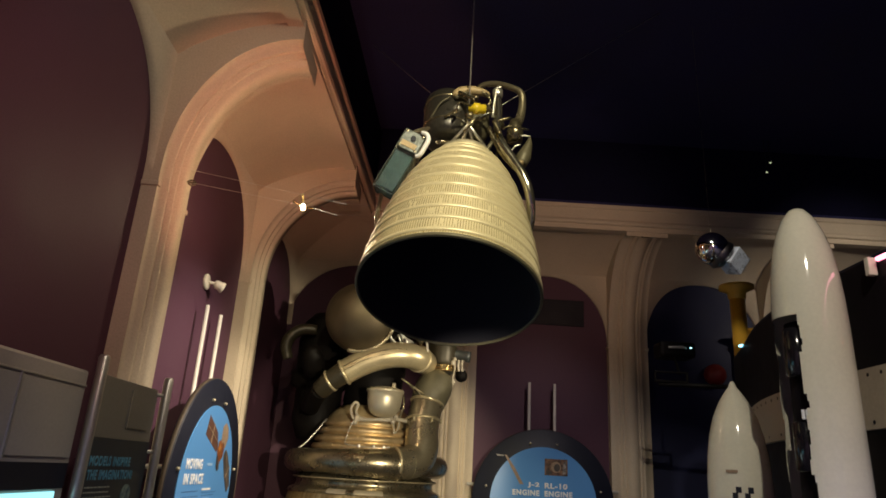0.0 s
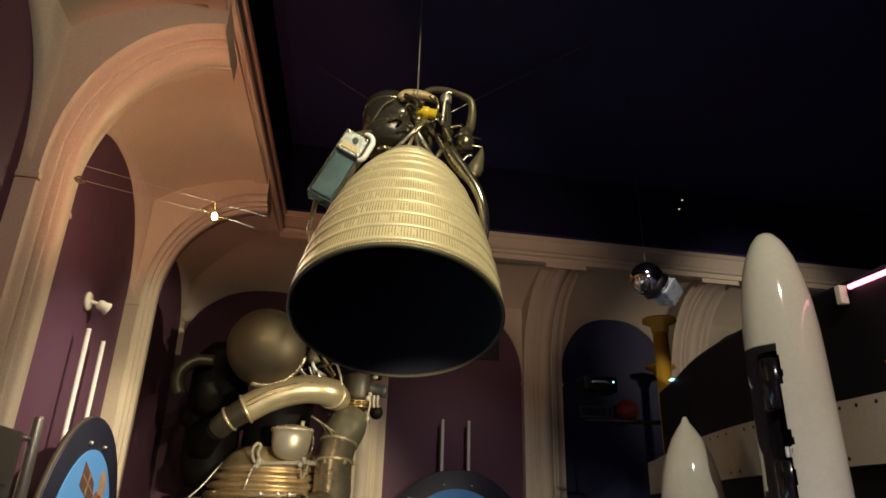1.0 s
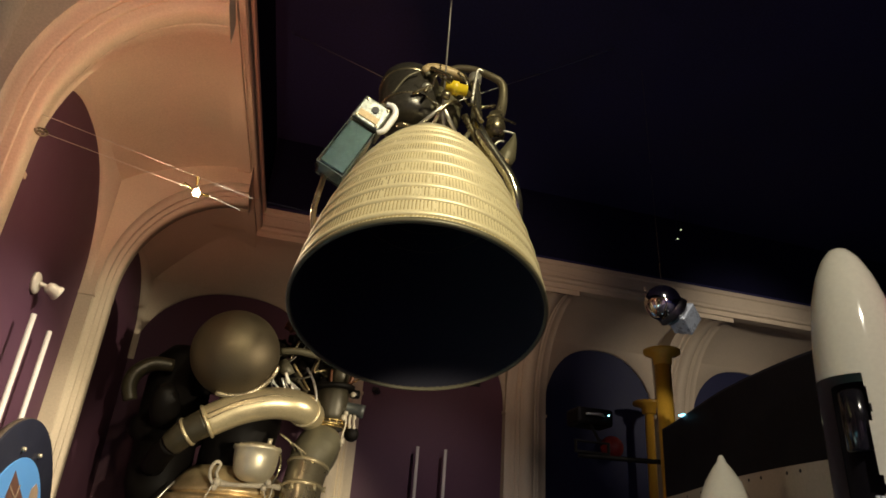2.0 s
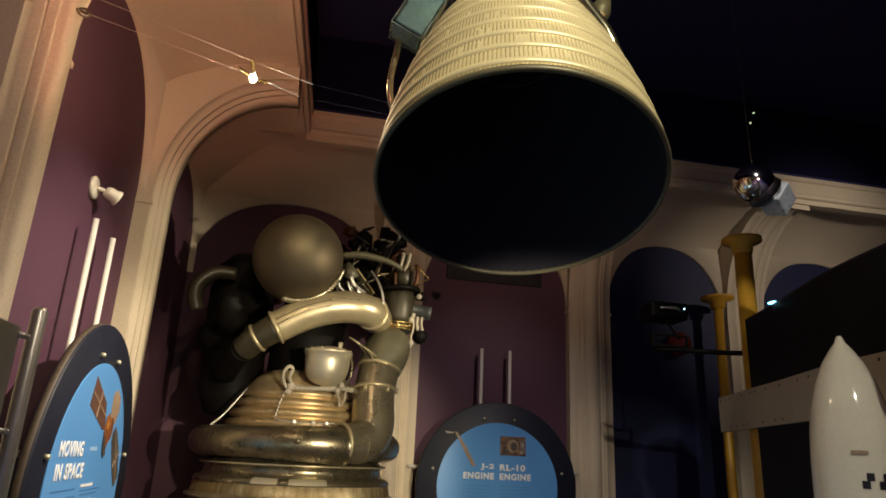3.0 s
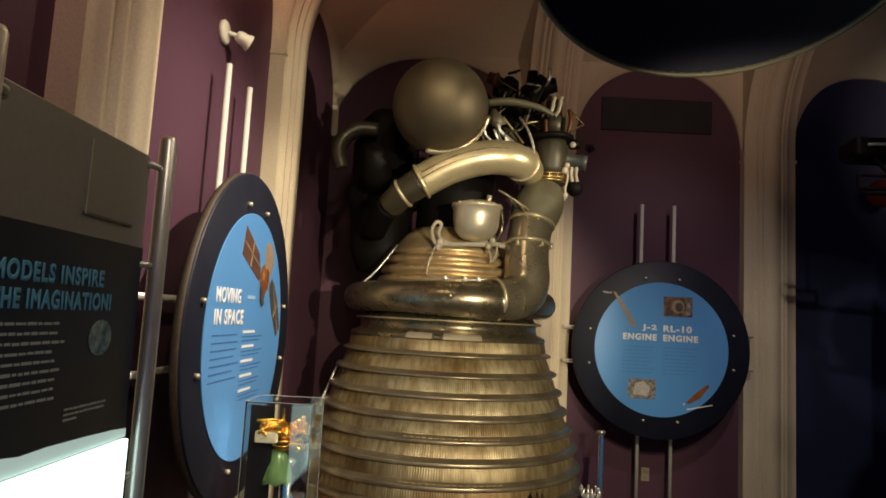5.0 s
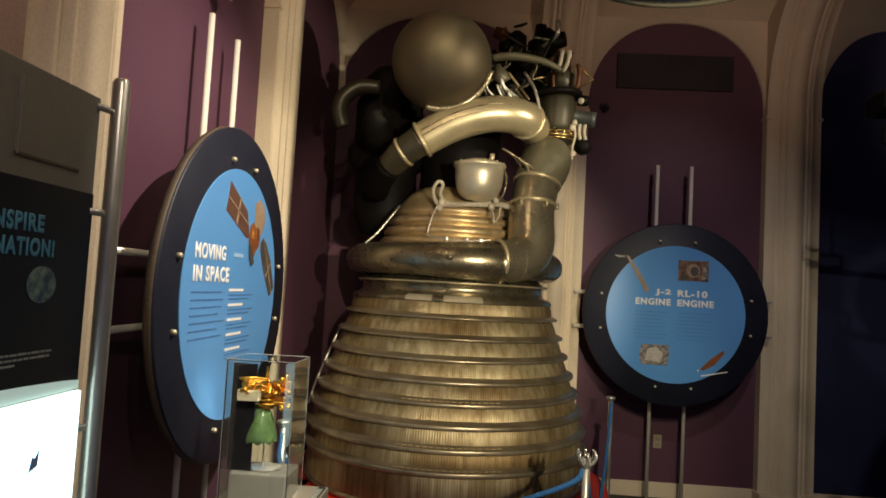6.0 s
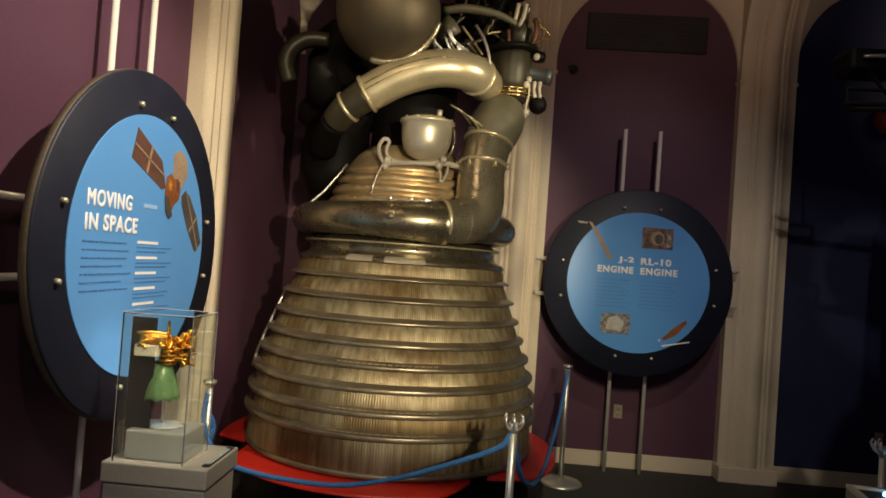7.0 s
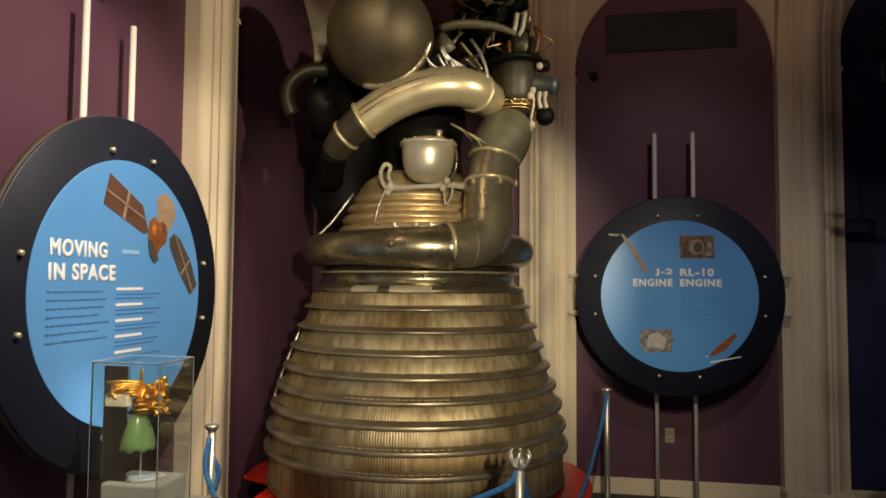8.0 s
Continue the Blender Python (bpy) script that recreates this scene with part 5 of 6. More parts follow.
# thin pale rods paint the highlights along the case edges
for x in (C0.x, C1.x):
    for y in (C0.y, C1.y):
        child("edge_glint_rod", tube([(x, y, C0.z), (x, y, C1.z)], 0.0010, 6, 1), EDGE, case, Matrix())
for y in (C0.y, C1.y):
    child("edge_glint_rod", tube([(C0.x, y, C1.z), (C1.x, y, C1.z)], 0.0010, 6, 1), EDGE, case, Matrix())
for x in (C0.x, C1.x):
    child("edge_glint_rod", tube([(x, C0.y, C1.z), (x, C1.y, C1.z)], 0.0010, 6, 1), EDGE, case, Matrix())
blk = thing("clear_block", "frosted clear plastic block under the model", "block", (-1.25, 4.66, 0.80))
child("block", box((-1.376, 4.545, 0.802), (-1.140, 4.732, 0.916), 0.008), FROST, blk, Matrix())
child("cap", lathe([(0, 0.912), (0.05, 0.911), (0.075, 0.9015), (0, 0.9005)], 24, None, (-1.26, 4.640, 0.016)), FROST, blk, Matrix(), smooth=True)
mod = thing("engine_model", "gold foil engine model with a green glass bell", "model", (-1.26, 4.65, 0.9))
child("backing_card", box((-1.399, 4.577, 0.917), (-1.297, 4.582, 1.352), 0.002), BLACKBOX, mod, Matrix(), "black upright backing card")
child("arm", box((-1.362, 4.535, 1.205), (-1.272, 4.572, 1.250), 0.004), WRAP, mod, Matrix())
bm = lathe([(0.065, 1.032), (0.067, 1.035), (0.064, 1.052), (0.058, 1.082), (0.050, 1.113), (0.040, 1.140), (0.032, 1.156), (0.024, 1.168), (0.018, 1.168), (0.028, 1.150), (0.046, 1.110), (0.054, 1.080), (0.061, 1.036)], 64, None, (-1.277, 4.620, 0))
for v in bm.verts:                         # a gently scalloped mouth
    a = math.atan2(v.co.y - 4.620, v.co.x + 1.268)
    v.co.z -= 0.004 * math.cos(8 * a) * max(0.0, (1.07 - v.co.z) / 0.03)
child("bell", bm, GREEN, mod, Matrix(), "translucent green bell", True)
gr = random.Random(5)
for k in range(58):
    c = Vector((-1.240 + gr.uniform(-0.06, 0.06), 4.63 + gr.uniform(-0.035, 0.035), 1.165 + gr.uniform(0, 0.10)))
    if gr.random() < 0.25:
        c = Vector((-1.30 + gr.uniform(-0.035, 0.03), 4.550 + gr.uniform(-0.012, 0.018), 1.258 + gr.uniform(-0.014, 0.018)))
    d = Vector((gr.uniform(-1, 1), gr.uniform(-0.6, 0.6), gr.uniform(-0.45, 0.6))).normalized() * gr.uniform(0.012, 0.034)
    child("gold_piece", tube([c - d, c + Vector((0, 0, 0.006)), c + d], [gr.uniform(0.004, 0.009), gr.uniform(0.007, 0.012), gr.uniform(0.004, 0.008)], 8, 3), GOLD, mod, Matrix(), smooth=True)
for k in range(6):
    z = 1.292 - 0.010 * k
    child("gold_rod", tube([(-1.362 + 0.014 * k, 4.550 + 0.004 * (k % 2), z), (-1.31 + 0.010 * k, 4.562, z + 0.004), (-1.255, 4.60, z - 0.004)], [0.007, 0.008, 0.007], 8, 4), GOLD, mod, Matrix(), smooth=True)
for k in range(4):
    child("gold_can", lathe([(0, 0), (0.011, 0), (0.012, 0.004), (0.012, 0.052), (0.008, 0.060), (0, 0.060)], 12, None, (-1.222 + 0.016 * k, 4.640 - 0.014 * (k % 2), 1.225 + 0.012 * (k % 3))), GOLD, mod, Matrix(), smooth=True)
for z, r in ((1.172, 0.030), (1.186, 0.040), (1.205, 0.044), (1.222, 0.038)):
    child("gold_ring", lathe([(r - 0.012, z - 0.006), (r, z - 0.005), (r + 0.002, z), (r, z + 0.005), (r - 0.012, z + 0.006)], 20, None, (-1.262, 4.62, 0), close=True), GOLD, mod, Matrix(), smooth=True)
child("gold_mast", tube([(-1.270, 4.62, 1.27), (-1.269, 4.62, 1.340)], [0.010, 0.005], 8, 1), GOLD, mod, Matrix())
child("stem", tube([(-1.264, 4.623, 0.905), (-1.264, 4.623, 1.10)], 0.003, 8, 1), STEEL, mod, Matrix())

# ---- rope barrier ----


def stanchion(x, y, h, crown):
    s = thing("stanchion", "polished steel barrier post on a round foot", "barrier post", (x, y, 0), "rope barrier posts")
    child("foot", lathe([(0, 0), (0.165, 0), (0.165, 0.012), (0.15, 0.022), (0.06, 0.032), (0.03, 0.05), (0, 0.05)], 32, None, (x, y, 0)), STEEL, s, Matrix(), smooth=True)
    child("post", tube([(x, y, 0.04), (x, y, h - 0.02)], 0.019, 16, 1), STEEL, s, Matrix(), smooth=True)
    if crown:
        cap = child("cap", lathe([(0, h - 0.07), (0.024, h - 0.07), (0.026, h - 0.03), (0.02, h - 0.02), (0, h - 0.015)], 16, None, (x, y, 0)), STEEL, s, Matrix(), smooth=True)
        for k in range(8):
            a = k * math.pi / 4
            r = 0.045 + 0.012 * (k % 2)
            child("hook", tube([(x, y, h - 0.06), (x + 0.6 * r * math.cos(a), y + 0.6 * r * math.sin(a), h - 0.05), (x + r * math.cos(a), y + r * math.sin(a), h - 0.015), (x + 0.85 * r * math.cos(a), y + 0.85 * r * math.sin(a), h + 0.008)], 0.006, 8, 4), STEEL, cap, Matrix(), smooth=True)
    else:
        child("cap", lathe([(0, h - 0.03), (0.024, h - 0.03), (0.036, h - 0.012), (0.036, h - 0.002), (0.02, h + 0.004), (0, h + 0.004)], 20, None, (x, y, 0)), STEEL, s, Matrix(), smooth=True)
    return s


stanchion(-1.42, 5.45, 0.945, False)
stanchion(0.165, 5.185, 0.945, True)
stanchion(0.690, 7.26, 0.920, False)
stanchion(1.97, 5.38, 0.93, True)


def rope(points, label):
    """Three twisted strands."""
    r = thing("barrier_rope", label, "rope", points[0], "barrier ropes")
    line = smooth_line(points, 22)
    dist = 0.0
    strands = [[], [], []]
    for i, p in enumerate(line):
        if i:
            dist += (p - line[i - 1]).length
        d = (line[min(i + 1, len(line) - 1)] - line[max(0, i - 1)]).normalized()
        s = d.cross(Vector((0, 0, 1))).normalized()
        u = s.cross(d)
        for k in range(3):
            a = dist * 2 * math.pi / 0.055 + k * 2.094
            strands[k].append(p + 0.0068 * (math.cos(a) * s + math.sin(a) * u))
    for k in range(3):
        child("strand", tube(strands[k], 0.0078, 7, 1), ROPE, r, Matrix(), smooth=True)
    return r


rope([(-1.42, 5.425, 0.88), (-1.40, 5.36, 0.74), (-1.30, 5.33, 0.585), (-1.16, 5.31, 0.542), (-0.95, 5.30, 0.517), (-0.67, 5.29, 0.515), (-0.39, 5.27, 0.580), (-0.12, 5.22, 0.690), (0.10, 5.19, 0.795), (0.155, 5.185, 0.865)], "blue twisted rope sagging between barrier posts")
rope([(0.165, 5.19, 0.865), (0.185, 5.24, 0.78), (0.235, 5.42, 0.60), (0.33, 5.80, 0.44), (0.43, 6.20, 0.40), (0.53, 6.60, 0.50), (0.62, 6.95, 0.68), (0.685, 7.22, 0.88)], "blue twisted rope sagging between barrier posts")
rope([(-1.42, 5.46, 0.78), (-1.39, 5.47, 0.70), (-1.41, 5.46, 0.60), (-1.44, 5.46, 0.56), (-1.42, 5.45, 0.50), (-1.40, 5.46, 0.40)], "blue rope end wound down a barrier post")

# ---- small wall fittings ----
sc = thing("wall_lamp", "small white adjustable wall spotlight", "lamp", (XL, 4.91, 3.12))
child("plate", lathe([(0, 0), (0.062, 0), (0.062, 0.016), (0.05, 0.024), (0, 0.026)], 28), WHITEPAINT, sc, Matrix.Translation((XL, 4.905, 3.12)) @ Matrix.Rotation(math.pi / 2, 4, "Y"), smooth=True)
HEAD = Matrix.Translation((XL + 0.085, 4.950, 3.108)) @ Vector((0.75, 0.55, -0.35)).to_track_quat("Z", "Y").to_matrix().to_4x4()
lamp_head = child("lamp_head", lathe([(0, -0.038), (0.024, -0.034), (0.034, -0.016), (0.036, 0.016), (0.043, 0.028), (0.044, 0.042), (0.039, 0.042), (0.035, 0.030), (0, 0.026)], 24), WHITEPAINT, sc, HEAD, smooth=True)
child("bulb_face", lathe([(0, 0.040), (0.016, 0.038), (0.032, 0.032), (0.030, 0.028), (0, 0.028)], 20), STEEL, lamp_head, HEAD, "dull bulb face", True)
child("arm", tube([(XL + 0.02, 4.905, 3.12), (XL + 0.06, 4.93, 3.115), (XL + 0.085, 4.96, 3.10)], 0.012, 10, 4), WHITEPAINT, sc, Matrix(), smooth=True)

CREAMPLATE = material("brownish_cream_plastic", (0.34, 0.28, 0.19), 0.4, 0, 0.1, 12)
vent = thing("wall_vent", "dark painted air vent grille high on the wall", "vent", (1.25, YB, 3.76), kind="structure")
child("frame", box((0.74, YB - 0.020, 3.60), (1.77, YB, 3.92), 0.006), DUCTDARK, vent, Matrix())
for k in range(9):
    child("slat", box((0.77, YB - 0.024, 3.622 + 0.032 * k), (1.74, YB - 0.018, 3.640 + 0.032 * k)), DUCTDARK, vent, Matrix())
for x, y, z in ((1.218, YB, 0.478), (3.39, YB, 0.425)):
    o = thing("wall_outlet", "cream wall socket plate", "socket", (x, y, z), "wall sockets")
    plate = child("plate", box((x - 0.036, YB - 0.008, z - 0.058), (x + 0.036, YB, z + 0.058), 0.003), CREAMPLATE, o, Matrix())
    for dz in (-0.024, 0.024):
        child("socket", box((x - 0.016, YB - 0.011, z + dz - 0.014), (x + 0.016, YB - 0.008, z + dz + 0.014), 0.003), GREYBOARD, plate, Matrix())
hookc = thing("wall_bracket", "small dark bracket on the purple wall", "bracket", (0.64, YB, 3.42))
child("plate", box((0.60, YB - 0.02, 3.40), (0.67, YB, 3.45), 0.004), DUCTDARK, hookc, Matrix())
child("knob", lathe([(0, 0), (0.025, 0.0), (0.03, 0.03), (0, 0.05)], 12), DUCTDARK, hookc, Matrix.Translation((0.65, YB - 0.02, 3.40)) @ Matrix.Rotation(math.pi / 2, 4, "X"))

# halogen lamp on tension wires
wl = thing("wire_lamp", "glowing halogen lamp hung on two tension wires", "lamp", (-0.972, 4.222, 3.512))
for start, mid, stop in (((-1.664, 3.818, 3.563), (-0.979, 4.219, 3.598), (-0.70, 4.354, 3.601)), ((-1.603, 3.850, 3.480), (-0.990, 4.213, 3.522), (-0.757, 4.326, 3.506))):
    p, q = Vector(start), Vector(mid)
    d = (q - p).normalized()
    child("tension_wire", tube([p, q, stop], 0.0016, 6, 1), STEEL, wl, Matrix(), smooth=True)
    bolt = child("wall_anchor", tube([p - d * 0.06, p - d * 0.02, p + d * 0.012], [0.007, 0.008, 0.006], 10, 1), DARKSTEEL, wl, Matrix(), "dark eye bolt", True)
    child("eye", tube([p + 0.018 * Vector((0.3 * math.cos(a), 0.3 * math.sin(a) * 0, math.sin(a))) + d * 0.018 * math.cos(a) for a in np.linspace(0, 6.283, 13)], 0.005, 8, 1), DARKSTEEL, bolt, Matrix(), smooth=True)
    child("wire_end", tube([Vector(stop), (3.77, 6.80, 4.56)], 0.0004, 5, 1), PANELBLACK, wl, Matrix())
child("bulb", lathe([(0, -0.020), (0.012, -0.014), (0.017, 0), (0.012, 0.014), (0, 0.020)], 16, None, (-0.972, 4.215, 3.505)), glow("halogen_glow", (1.0, 0.78, 0.45), 280), wl, Matrix(), "white-hot halogen bulb", True)
child("socket", tube([(-0.972, 4.215, 3.524), (-0.972, 4.217, 3.545)], [0.010, 0.008], 12, 1), STEEL, wl, Matrix(), smooth=True)
for p, q in (((-1.04, 4.19, 3.535), (-0.985, 4.215, 3.515)), ((-0.985, 4.215, 3.598), (-0.972, 4.222, 3.525)), ((-0.915, 4.25, 3.515), (-0.955, 4.232, 3.512))):
    child("lamp_clip", tube([p, q], [0.009, 0.006], 8, 1), BRASSY, wl, Matrix())

# ---- exhibits on the east side ----
KIOSK = [(1.975, 1.2), (1.97, 2.2), (1.975, 2.85), (1.985, 3.3), (2.02, 3.75), (2.14, 4.35), (2.38, 5.08), (2.53, 5.58)]
ki = thing("kiosk", "curved black exhibit wall with a beige steel band", "exhibit wall", (2.6, 3.5, 0))


def curved(points, z0, z1, thick, offset=0.0):
    """An upright band that follows the plan line; thick goes away from the visitor."""
    pts = smooth_line([(x, y, 0) for x, y in points], 4)
    rows = []
    for i, p in enumerate(pts):
        d = (pts[min(i + 1, len(pts) - 1)] - pts[max(i - 1, 0)]).normalized()
        nrm = Vector((d.y, -d.x, 0))
        a, b = p + nrm * offset, p + nrm * (offset + thick)
        rows.append([Vector((a.x, a.y, z0)), Vector((a.x, a.y, z1)), Vector((b.x, b.y, z1)), Vector((b.x, b.y, z0)), Vector((a.x, a.y, z0))])
    bm = sheet(rows)
    for row in (rows[0], rows[-1]):
        bm.faces.new([bm.verts.new(v) for v in row[:4]])
    return bm


child("upper_wall", curved(KIOSK, 2.40, 2.892, 0.05), BLACKBOX, ki, Matrix())
child("lower_wall", curved(KIOSK, 0.0, 2.14, 0.05, 0.02), BLACKBOX, ki, Matrix())
ARM = KIOSK + [(2.68, 6.02), (2.76, 6.30)]
band = child("steel_band", curved(ARM, 2.135, 2.405, 0.03, -0.012), PERFBEAM, ki, Matrix(), "beige perforated steel band")
child("top_edge", curved(KIOSK, 2.892, 2.905, 0.05), PANELBLACK, ki, Matrix())
hl_pts = smooth_line([(x, y, 0) for x, y in ARM], 10)
dist, last = 0.0, -1.0
for a, b in zip(hl_pts, hl_pts[1:]):
    dist += (b - a).length
    if dist - last > 0.085 and a.y > 2.0:
        last = dist
        d = (b - a).normalized()
        q = Matrix.Translation((a.x - d.y * 0.013, a.y + d.x * 0.013, 0)) @ Vector((-d.y, d.x, 0)).to_track_quat("Z", "Y").to_matrix().to_4x4()
        for z in (2.375, 2.165):
            if random.Random(int(dist * 1000) + int(z * 100)).random() < 0.62:
                # dark disc on the band paints the shade of a hole
                child("hole_disc", lathe([(0, 0.0015), (0.0075, 0.0015), (0.009, 0), (0, 0)], 10), DUCTDARK, band, Matrix.Translation((0, 0, z)) @ q)
child("neon_tube", tube([(1.955, 1.3, 2.855), (1.955, 2.2, 2.862), (1.955, 2.80, 2.866)], 0.011, 10, 3), glow("pink_neon", (1.0, 0.28, 0.42), 2.6), ki, Matrix(), "pink glowing neon tube")
child("corner_clip", box((1.93, 2.83, 2.80), (1.97, 2.86, 2.885), 0.004), WHITEPAINT, ki, Matrix())
child("status_light", lathe([(0, -0.006), (0.006, 0), (0, 0.006)], 10, None, (1.965, 2.70, 2.52)), glow("red_led", (1.0, 0.08, 0.04), 8.0), ki, Matrix(), "red status light")
child("cyan_light", box((2.36, 5.05, 2.906), (2.47, 5.10, 2.916)), glow("cyan_led", (0.25, 0.75, 1.0), 3.0), ki, Matrix(), "cyan light strip")

# cut-away rocket model
GLOSSBLACK = material("gloss_black_paint", (0.012, 0.011, 0.014), 0.14, 0, 0.2, 6)
RX, RY = 1.698, 2.95
rk = thing("rocket_model", "tall glossy white rocket model with a jagged cutaway", "rocket model", (RX, RY, 0))
PROF = [(0.168, 0.0), (0.168, 0.5), (0.166, 1.2), (0.163, 1.9), (0.160, 2.35), (0.158, 2.55), (0.154, 2.68), (0.144, 2.815), (0.126, 2.935), (0.100, 3.030), (0.070, 3.098), (0.040, 3.138), (0.017, 3.152), (0.0, 3.155)]


CUTZ = [1.50, 1.56, 1.62, 1.74, 1.78, 1.89, 1.935, 2.06, 2.157, 2.219, 2.266, 2.42, 2.457, 2.55]
CUTA = [226, 218, 223, 219, 227, 223, 218, 222, 219, 228, 219, 220, 227, 223]


def cut(z):
    """Turns, in degrees, at which the opening in the skin begins and ends at this height."""
    if z > 2.60 or z < 0.3:
        return 176.0, 176.0
    return 132.0 + 4 * math.sin(z * 23), float(np.interp(z if z > 1.5 else 1.5 + (z * 1.7) % 1.05, CUTZ, CUTA))


bm = bmesh.new()
zs = np.concatenate([np.linspace(0, 2.55, 86), [2.58, 2.60, 2.64, 2.68, 2.74, 2.80, 2.86, 2.92, 2.97, 3.02, 3.06, 3.095, 3.12, 3.138, 3.149]])
pr, pz = [p[0] for p in PROF], [p[1] for p in PROF]
n = 180
rings = []
for z in zs:
    r = float(np.interp(z, pz, pr))
    rings.append([bm.verts.new((RX + r * math.cos(2 * math.pi * i / n), RY + r * math.sin(2 * math.pi * i / n), float(z))) for i in range(n)])
for a, b, z in zip(rings, rings[1:], (zs[:-1] + zs[1:]) / 2):
    start, stop = cut(float(z))
    for i in range(n):
        if not start < (i + 0.5) * 360 / n < stop:
            bm.faces.new((a[i], a[(i + 1) % n], b[(i + 1) % n], b[i]))
tip = bm.verts.new((RX, RY, 3.155))
for i in range(n):
    bm.faces.new((rings[-1][i], rings[-1][(i + 1) % n], tip))
bmesh.ops.delete(bm, geom=[v for v in bm.verts if not v.link_faces], context="VERTS")
ob = child("skin", bm, WHITEPAINT, rk, Matrix(), "glossy white skin", True)
child("core", lathe([(0.110, 0.3), (0.110, 2.58), (0, 2.59)], 32, None, (RX, RY, 0)), BLACKBOX, rk, Matrix(), "black inside", True)
for z0, z1 in ((2.33, 2.55), (1.93, 2.14)):
    child("inner_tank", tube([(RX - 0.095, RY - 0.035, z0), (RX - 0.095, RY - 0.035, z0 + 0.01), (RX - 0.095, RY - 0.035, z1 - 0.01), (RX - 0.095, RY - 0.035, z1)], [0.040, 0.052, 0.052, 0.040], 20, 1), GLOSSBLACK, rk, Matrix(), "", True)
for k in range(3):
    child("inner_pin", tube([(RX - 0.125 + 0.014 * k, RY - 0.082 - 0.008 * k, 2.145), (RX - 0.125 + 0.014 * k, RY - 0.082 - 0.008 * k, 2.185)], 0.007, 8, 1), WHITEINK, rk, Matrix())
# smaller booster
BX, BY = 1.715, 3.84
bo = thing("booster_model", "glossy white pointed booster model", "rocket model", (BX, BY, 0))
child("skin", lathe([(0.172, 0.0), (0.172, 1.0), (0.171, 1.75), (0.168, 1.90), (0.160, 2.02), (0.144, 2.13), (0.118, 2.23), (0.082, 2.315), (0.045, 2.375), (0.022, 2.405), (0.017, 2.42), (0.010, 2.435), (0, 2.438)], 56, None, (BX, BY, 0)), WHITEPAINT, bo, Matrix(), "", True)
for k in range(2):
    for j in range(2):
        a0 = math.radians(232 + 20 * k + (6 if j else 0))
        rows = [[Vector((BX + 0.1735 * math.cos(a0 + da), BY + 0.1735 * math.sin(a0 + da), 1.80 + 0.03 * j + z)) for da in (0, 0.08, 0.16)] for z in (0, 0.03)]
        child("checker_mark", sheet(rows), PANELBLACK, bo, Matrix())
rows = [[Vector((BX + 0.1735 * math.cos(a), BY + 0.1735 * math.sin(a), z)) for a in np.linspace(3.9, 4.25, 6)] for z in (1.93, 1.945)]
child("text_line", sheet(rows), TAN, bo, Matrix())

# mirrored ball satellite hung from the ceiling
sat = thing("hanging_satellite", "mirrored ball satellite with foil box hung from ceiling", "satellite model", (2.057, 4.705, 3.544))
child("mirror_ball", lathe([(0.122 * math.sin(a), -0.122 * math.cos(a)) for a in np.linspace(0, math.pi, 25)], 36, None, (2.035, 4.70, 3.565)), material("mirror_chrome", (0.80, 0.78, 0.74), 0.09, 1.0, 0.05, 5), sat, Matrix(), "mirrored ball", True)
child("foil_box", box((-0.075, -0.07, -0.08), (0.075, 0.07, 0.075), 0.008), material("silver_foil", (0.70, 0.75, 0.82), 0.28, 0.45, 0.2, 20, 0.9, 45), sat, Matrix.Translation((2.19, 4.70, 3.48)) @ Matrix.Rotation(0.6, 4, "Y") @ Matrix.Rotation(0.5, 4, "Z"), "crinkled silver foil box")
child("foil_collar", lathe([(0.11, -0.02), (0.118, 0.02), (0.08, 0.06), (0.07, 0.02)], 24), material("dark_foil", (0.22, 0.20, 0.20), 0.3, 1.0, 0.3, 20), sat, Matrix.Translation((2.10, 4.70, 3.52)) @ Matrix.Rotation(2.2, 4, "Y"), smooth=True)
for p, q in (((2.035, 4.70, 3.68), (2.035, 4.75, CEIL)), ((2.25, 4.70, 3.54), (2.27, 4.70, 3.60)), ((1.92, 4.70, 3.62), (1.90, 4.70, 3.66))):
    child("wire", tube([p, q], 0.0009, 6, 1), DARKSTEEL, sat, Matrix())

CREAMRIM = material("cream_laminate", (0.52, 0.48, 0.38), 0.4, 0, 0.15, 12)
# visitor console with a lit button
co = thing("console", "pale edged console with a black top and lit button", "console", (1.98, 5.45, 0))
CM = Matrix.Translation((1.707, 5.215, 0.0)) @ Matrix.Rotation(math.radians(-8), 4, "Z")
child("body", box((0.0, -0.36, 0.0), (0.52, 0.0, 0.745), 0.008), PEDESTAL, co, CM)
top = child("top_panel", box((0.028, -0.33, 0.745), (0.50, -0.022, 0.752), 0.003), PANELBLACK, co, CM, "glossy black top panel")
for lo, hi in (((0.0, -0.36, 0.745), (0.026, 0.0, 0.764)), ((0.502, -0.36, 0.745), (0.52, 0.0, 0.764)), ((0.028, -0.020, 0.745), (0.50, 0.0, 0.764)), ((0.028, -0.36, 0.745), (0.50, -0.332, 0.764))):
    child("rim", box(lo, hi, 0.003), CREAMRIM, co, CM, "pale rim")
child("button", lathe([(0, 0.770), (0.030, 0.769), (0.040, 0.763), (0.042, 0.752), (0, 0.752)], 28, None, (0.165, -0.085, 0)), glow("blue_button", (0.30, 0.62, 1.0), 2.4), top, CM, "glowing blue button", True)
for u0, u1 in ((0.075, 0.185), (0.20, 0.33)):
    child("label_card", box((u0, -0.20, 0.752), (u1, -0.125, 0.754)), GREYBOARD, top, CM, "grey printed card")
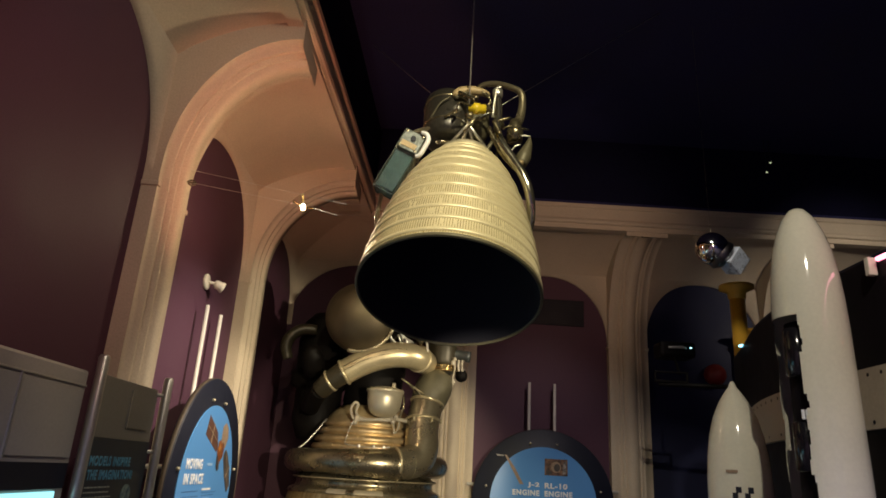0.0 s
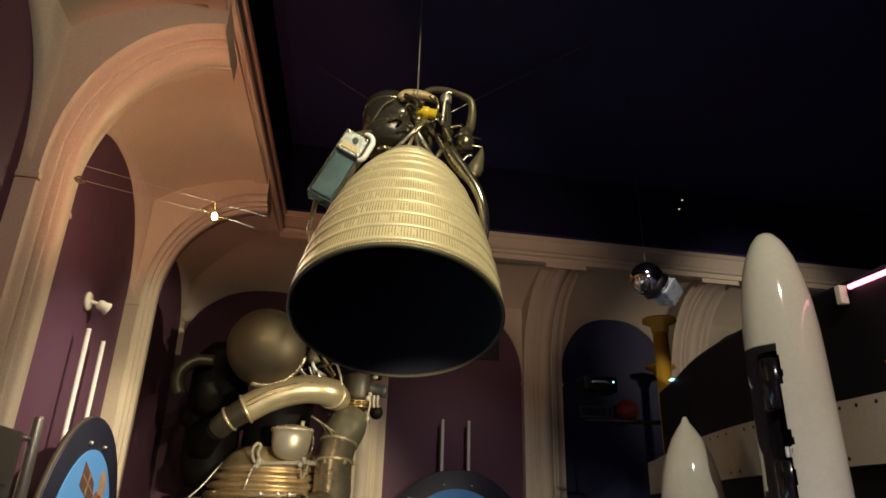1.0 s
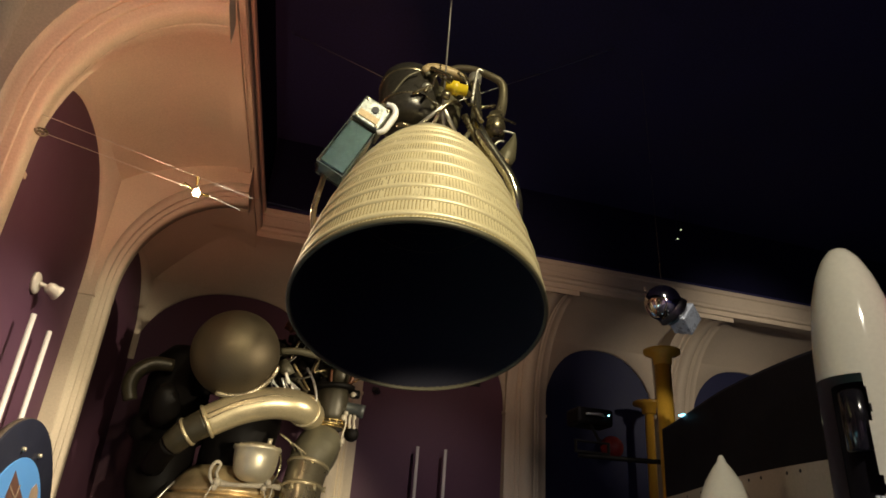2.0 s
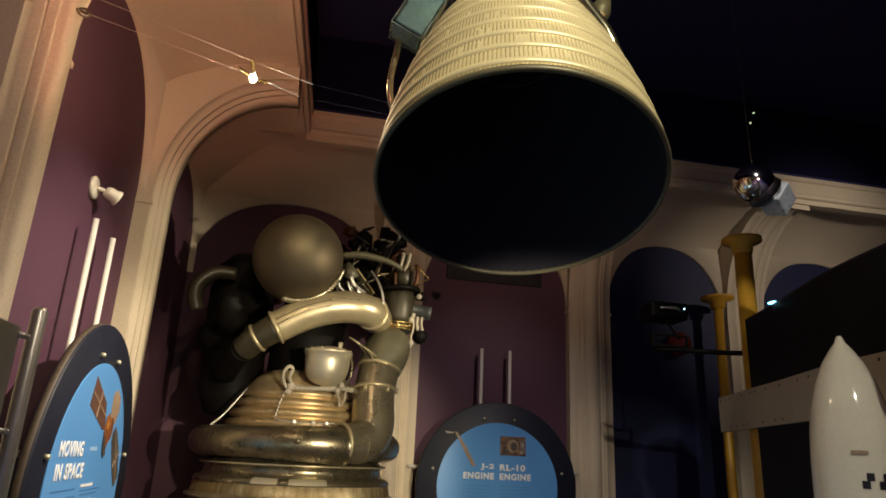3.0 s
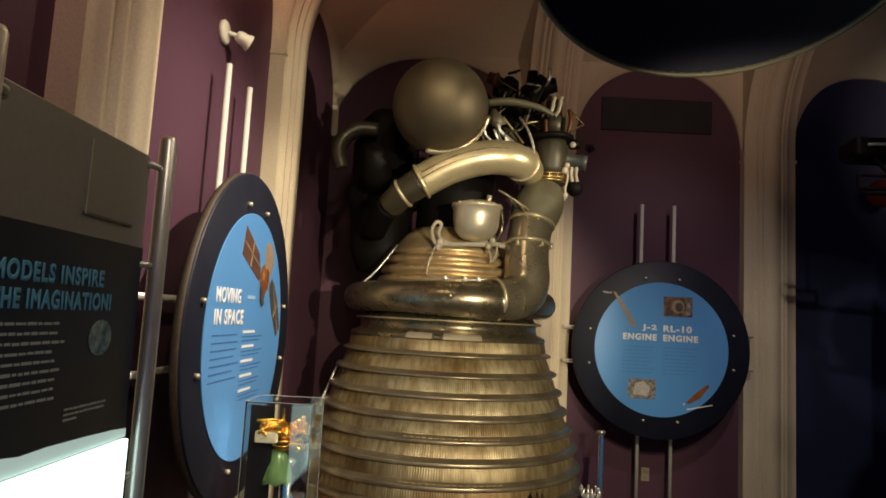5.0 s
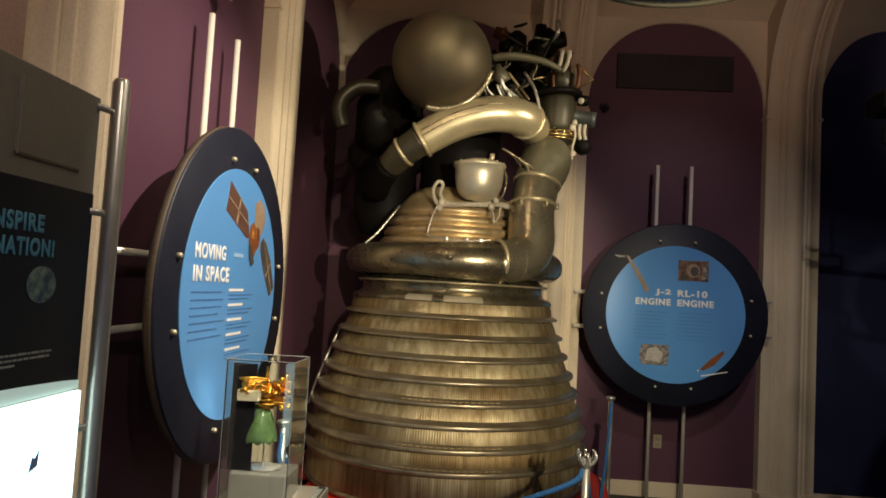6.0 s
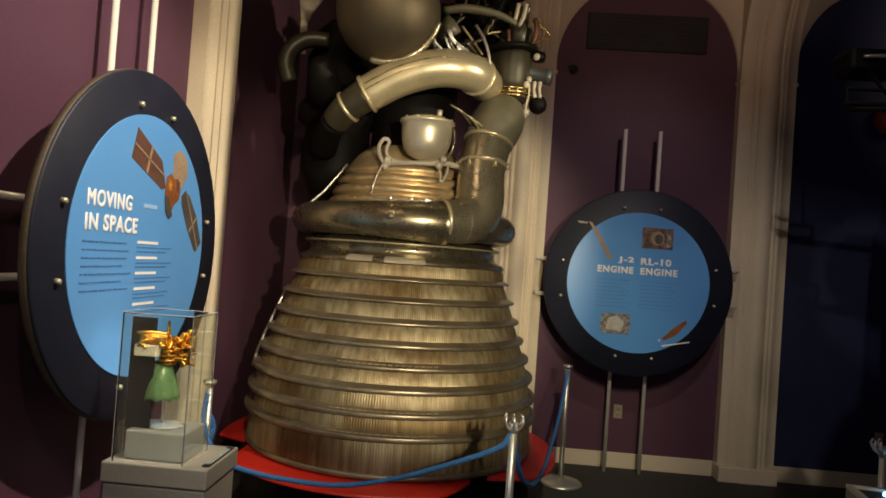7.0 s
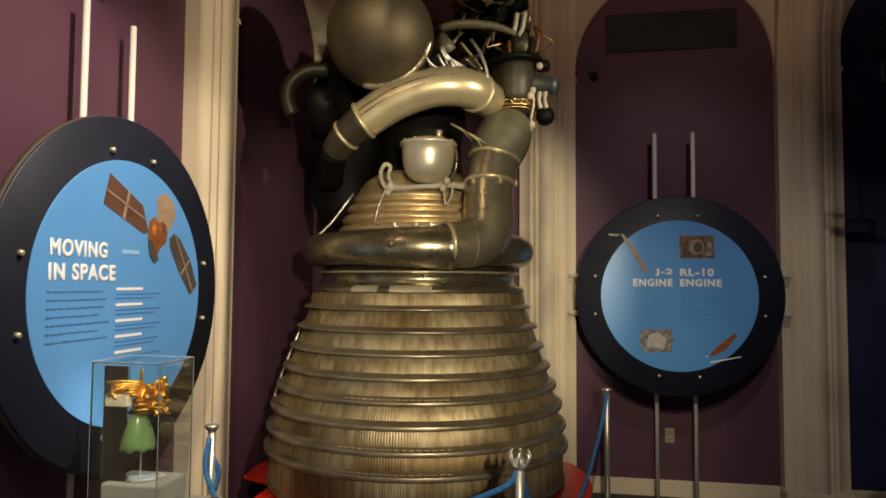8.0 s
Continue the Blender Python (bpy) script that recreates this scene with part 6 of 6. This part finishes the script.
child("screen", box((0.06, -0.325, 0.752), (0.40, -0.225, 0.755)), glow("pale_screen", (0.55, 0.80, 1.0), 0.5), top, CM, "pale lit screen")

# yellow masts
for x, y, top, bottom, cap in ((2.69, 5.75, 3.62, 0.0, 0.15), (3.63, 7.50, 3.62, 0.0, 0.17)):
    ym = thing("yellow_mast", "yellow painted mast with a flanged head", "mast", (x, y, 0), "yellow masts")
    child("shaft", tube([(x, y, bottom), (x, y, top - 0.06)], 0.066 if x < 3 else 0.048, 18, 1), YELLOW, ym, Matrix(), smooth=True)
    child("head", lathe([(0.06, top - 0.15), (0.075, top - 0.14), (0.08, top - 0.08), (cap, top - 0.05), (cap, top - 0.02), (0.08, top), (0, top)], 24, None, (x, y, 0)), YELLOW, ym, Matrix(), smooth=True)
gp = thing("steel_pole", "slim bare steel pole", "pole", (3.19, 6.5, 0))
child("shaft", tube([(3.19, 6.5, 0), (3.19, 6.5, 2.72)], 0.022, 12, 1), STEEL, gp, Matrix(), smooth=True)

# dark spacecraft model on an arm, and red globe behind
dv = thing("probe_model", "dark probe model with silver trim on a long arm", "model", (2.15, 6.2, 3.0))
child("body", box((2.12, 6.18, 3.00), (2.46, 6.42, 3.15), 0.03), ENGINEBLACK, dv, Matrix())
child("trim", tube([(2.19, 6.165, 3.085), (2.32, 6.16, 3.09), (2.36, 6.17, 3.08)], [0.010, 0.014, 0.006], 8, 4), STEEL, dv, Matrix(), smooth=True)
child("frame", box((1.96, 5.90, 2.715), (2.26, 5.93, 2.735), 0.004), ENGINEBLACK, dv, Matrix())
child("frame", box((1.96, 5.90, 2.80), (2.26, 5.93, 2.815), 0.004), ENGINEBLACK, dv, Matrix())
for x in (1.96, 2.245):
    child("frame", box((x, 5.90, 2.735), (x + 0.015, 5.93, 2.80), 0.003), ENGINEBLACK, dv, Matrix())
child("arm", tube([(2.0, 5.94, 2.70), (2.6, 5.85, 2.70), (2.69, 5.78, 2.70)], 0.02, 10, 2), ENGINEBLACK, dv, Matrix())
child("stay", tube([(2.25, 6.2, 3.0), (2.2, 5.94, 2.80)], 0.012, 8, 1), ENGINEBLACK, dv, Matrix())
child("lamp", lathe([(0, -0.007), (0.007, 0), (0, 0.007)], 10, None, (2.40, 6.16, 3.09)), glow("cyan_point", (0.4, 0.9, 1.0), 5.0), dv, Matrix())
rg = thing("red_globe", "red globe mounted on the navy wall", "globe", (3.27, 7.70, 3.10))
child("globe", lathe([(0.125 * math.sin(a), -0.125 * math.cos(a)) for a in np.linspace(0, math.pi, 21)], 32, None, (3.27, 7.70, 3.10)), material("dull_red_globe", (0.22, 0.012, 0.010), 0.5, 0, 0.2, 6), rg, Matrix(), "", True)
# points of light under the ceiling
for x, y, z in ((3.55, 6.6, 5.2), (3.60, 6.6, 5.32)):
    st = thing("ceiling_pinlight", "tiny pin light under the black ceiling", "lamp", (x, y, z), "ceiling pin lights")
    child("stem", tube([(x, y, z), (x, y, CEIL)], 0.004, 6, 1), PANELBLACK, st, Matrix())
    child("tip", lathe([(0, -0.012), (0.012, 0), (0, 0.012)], 10, None, (x, y, z)), glow("pin_glow", (0.9, 1.0, 0.6), 0.4), st, Matrix(), smooth=True)
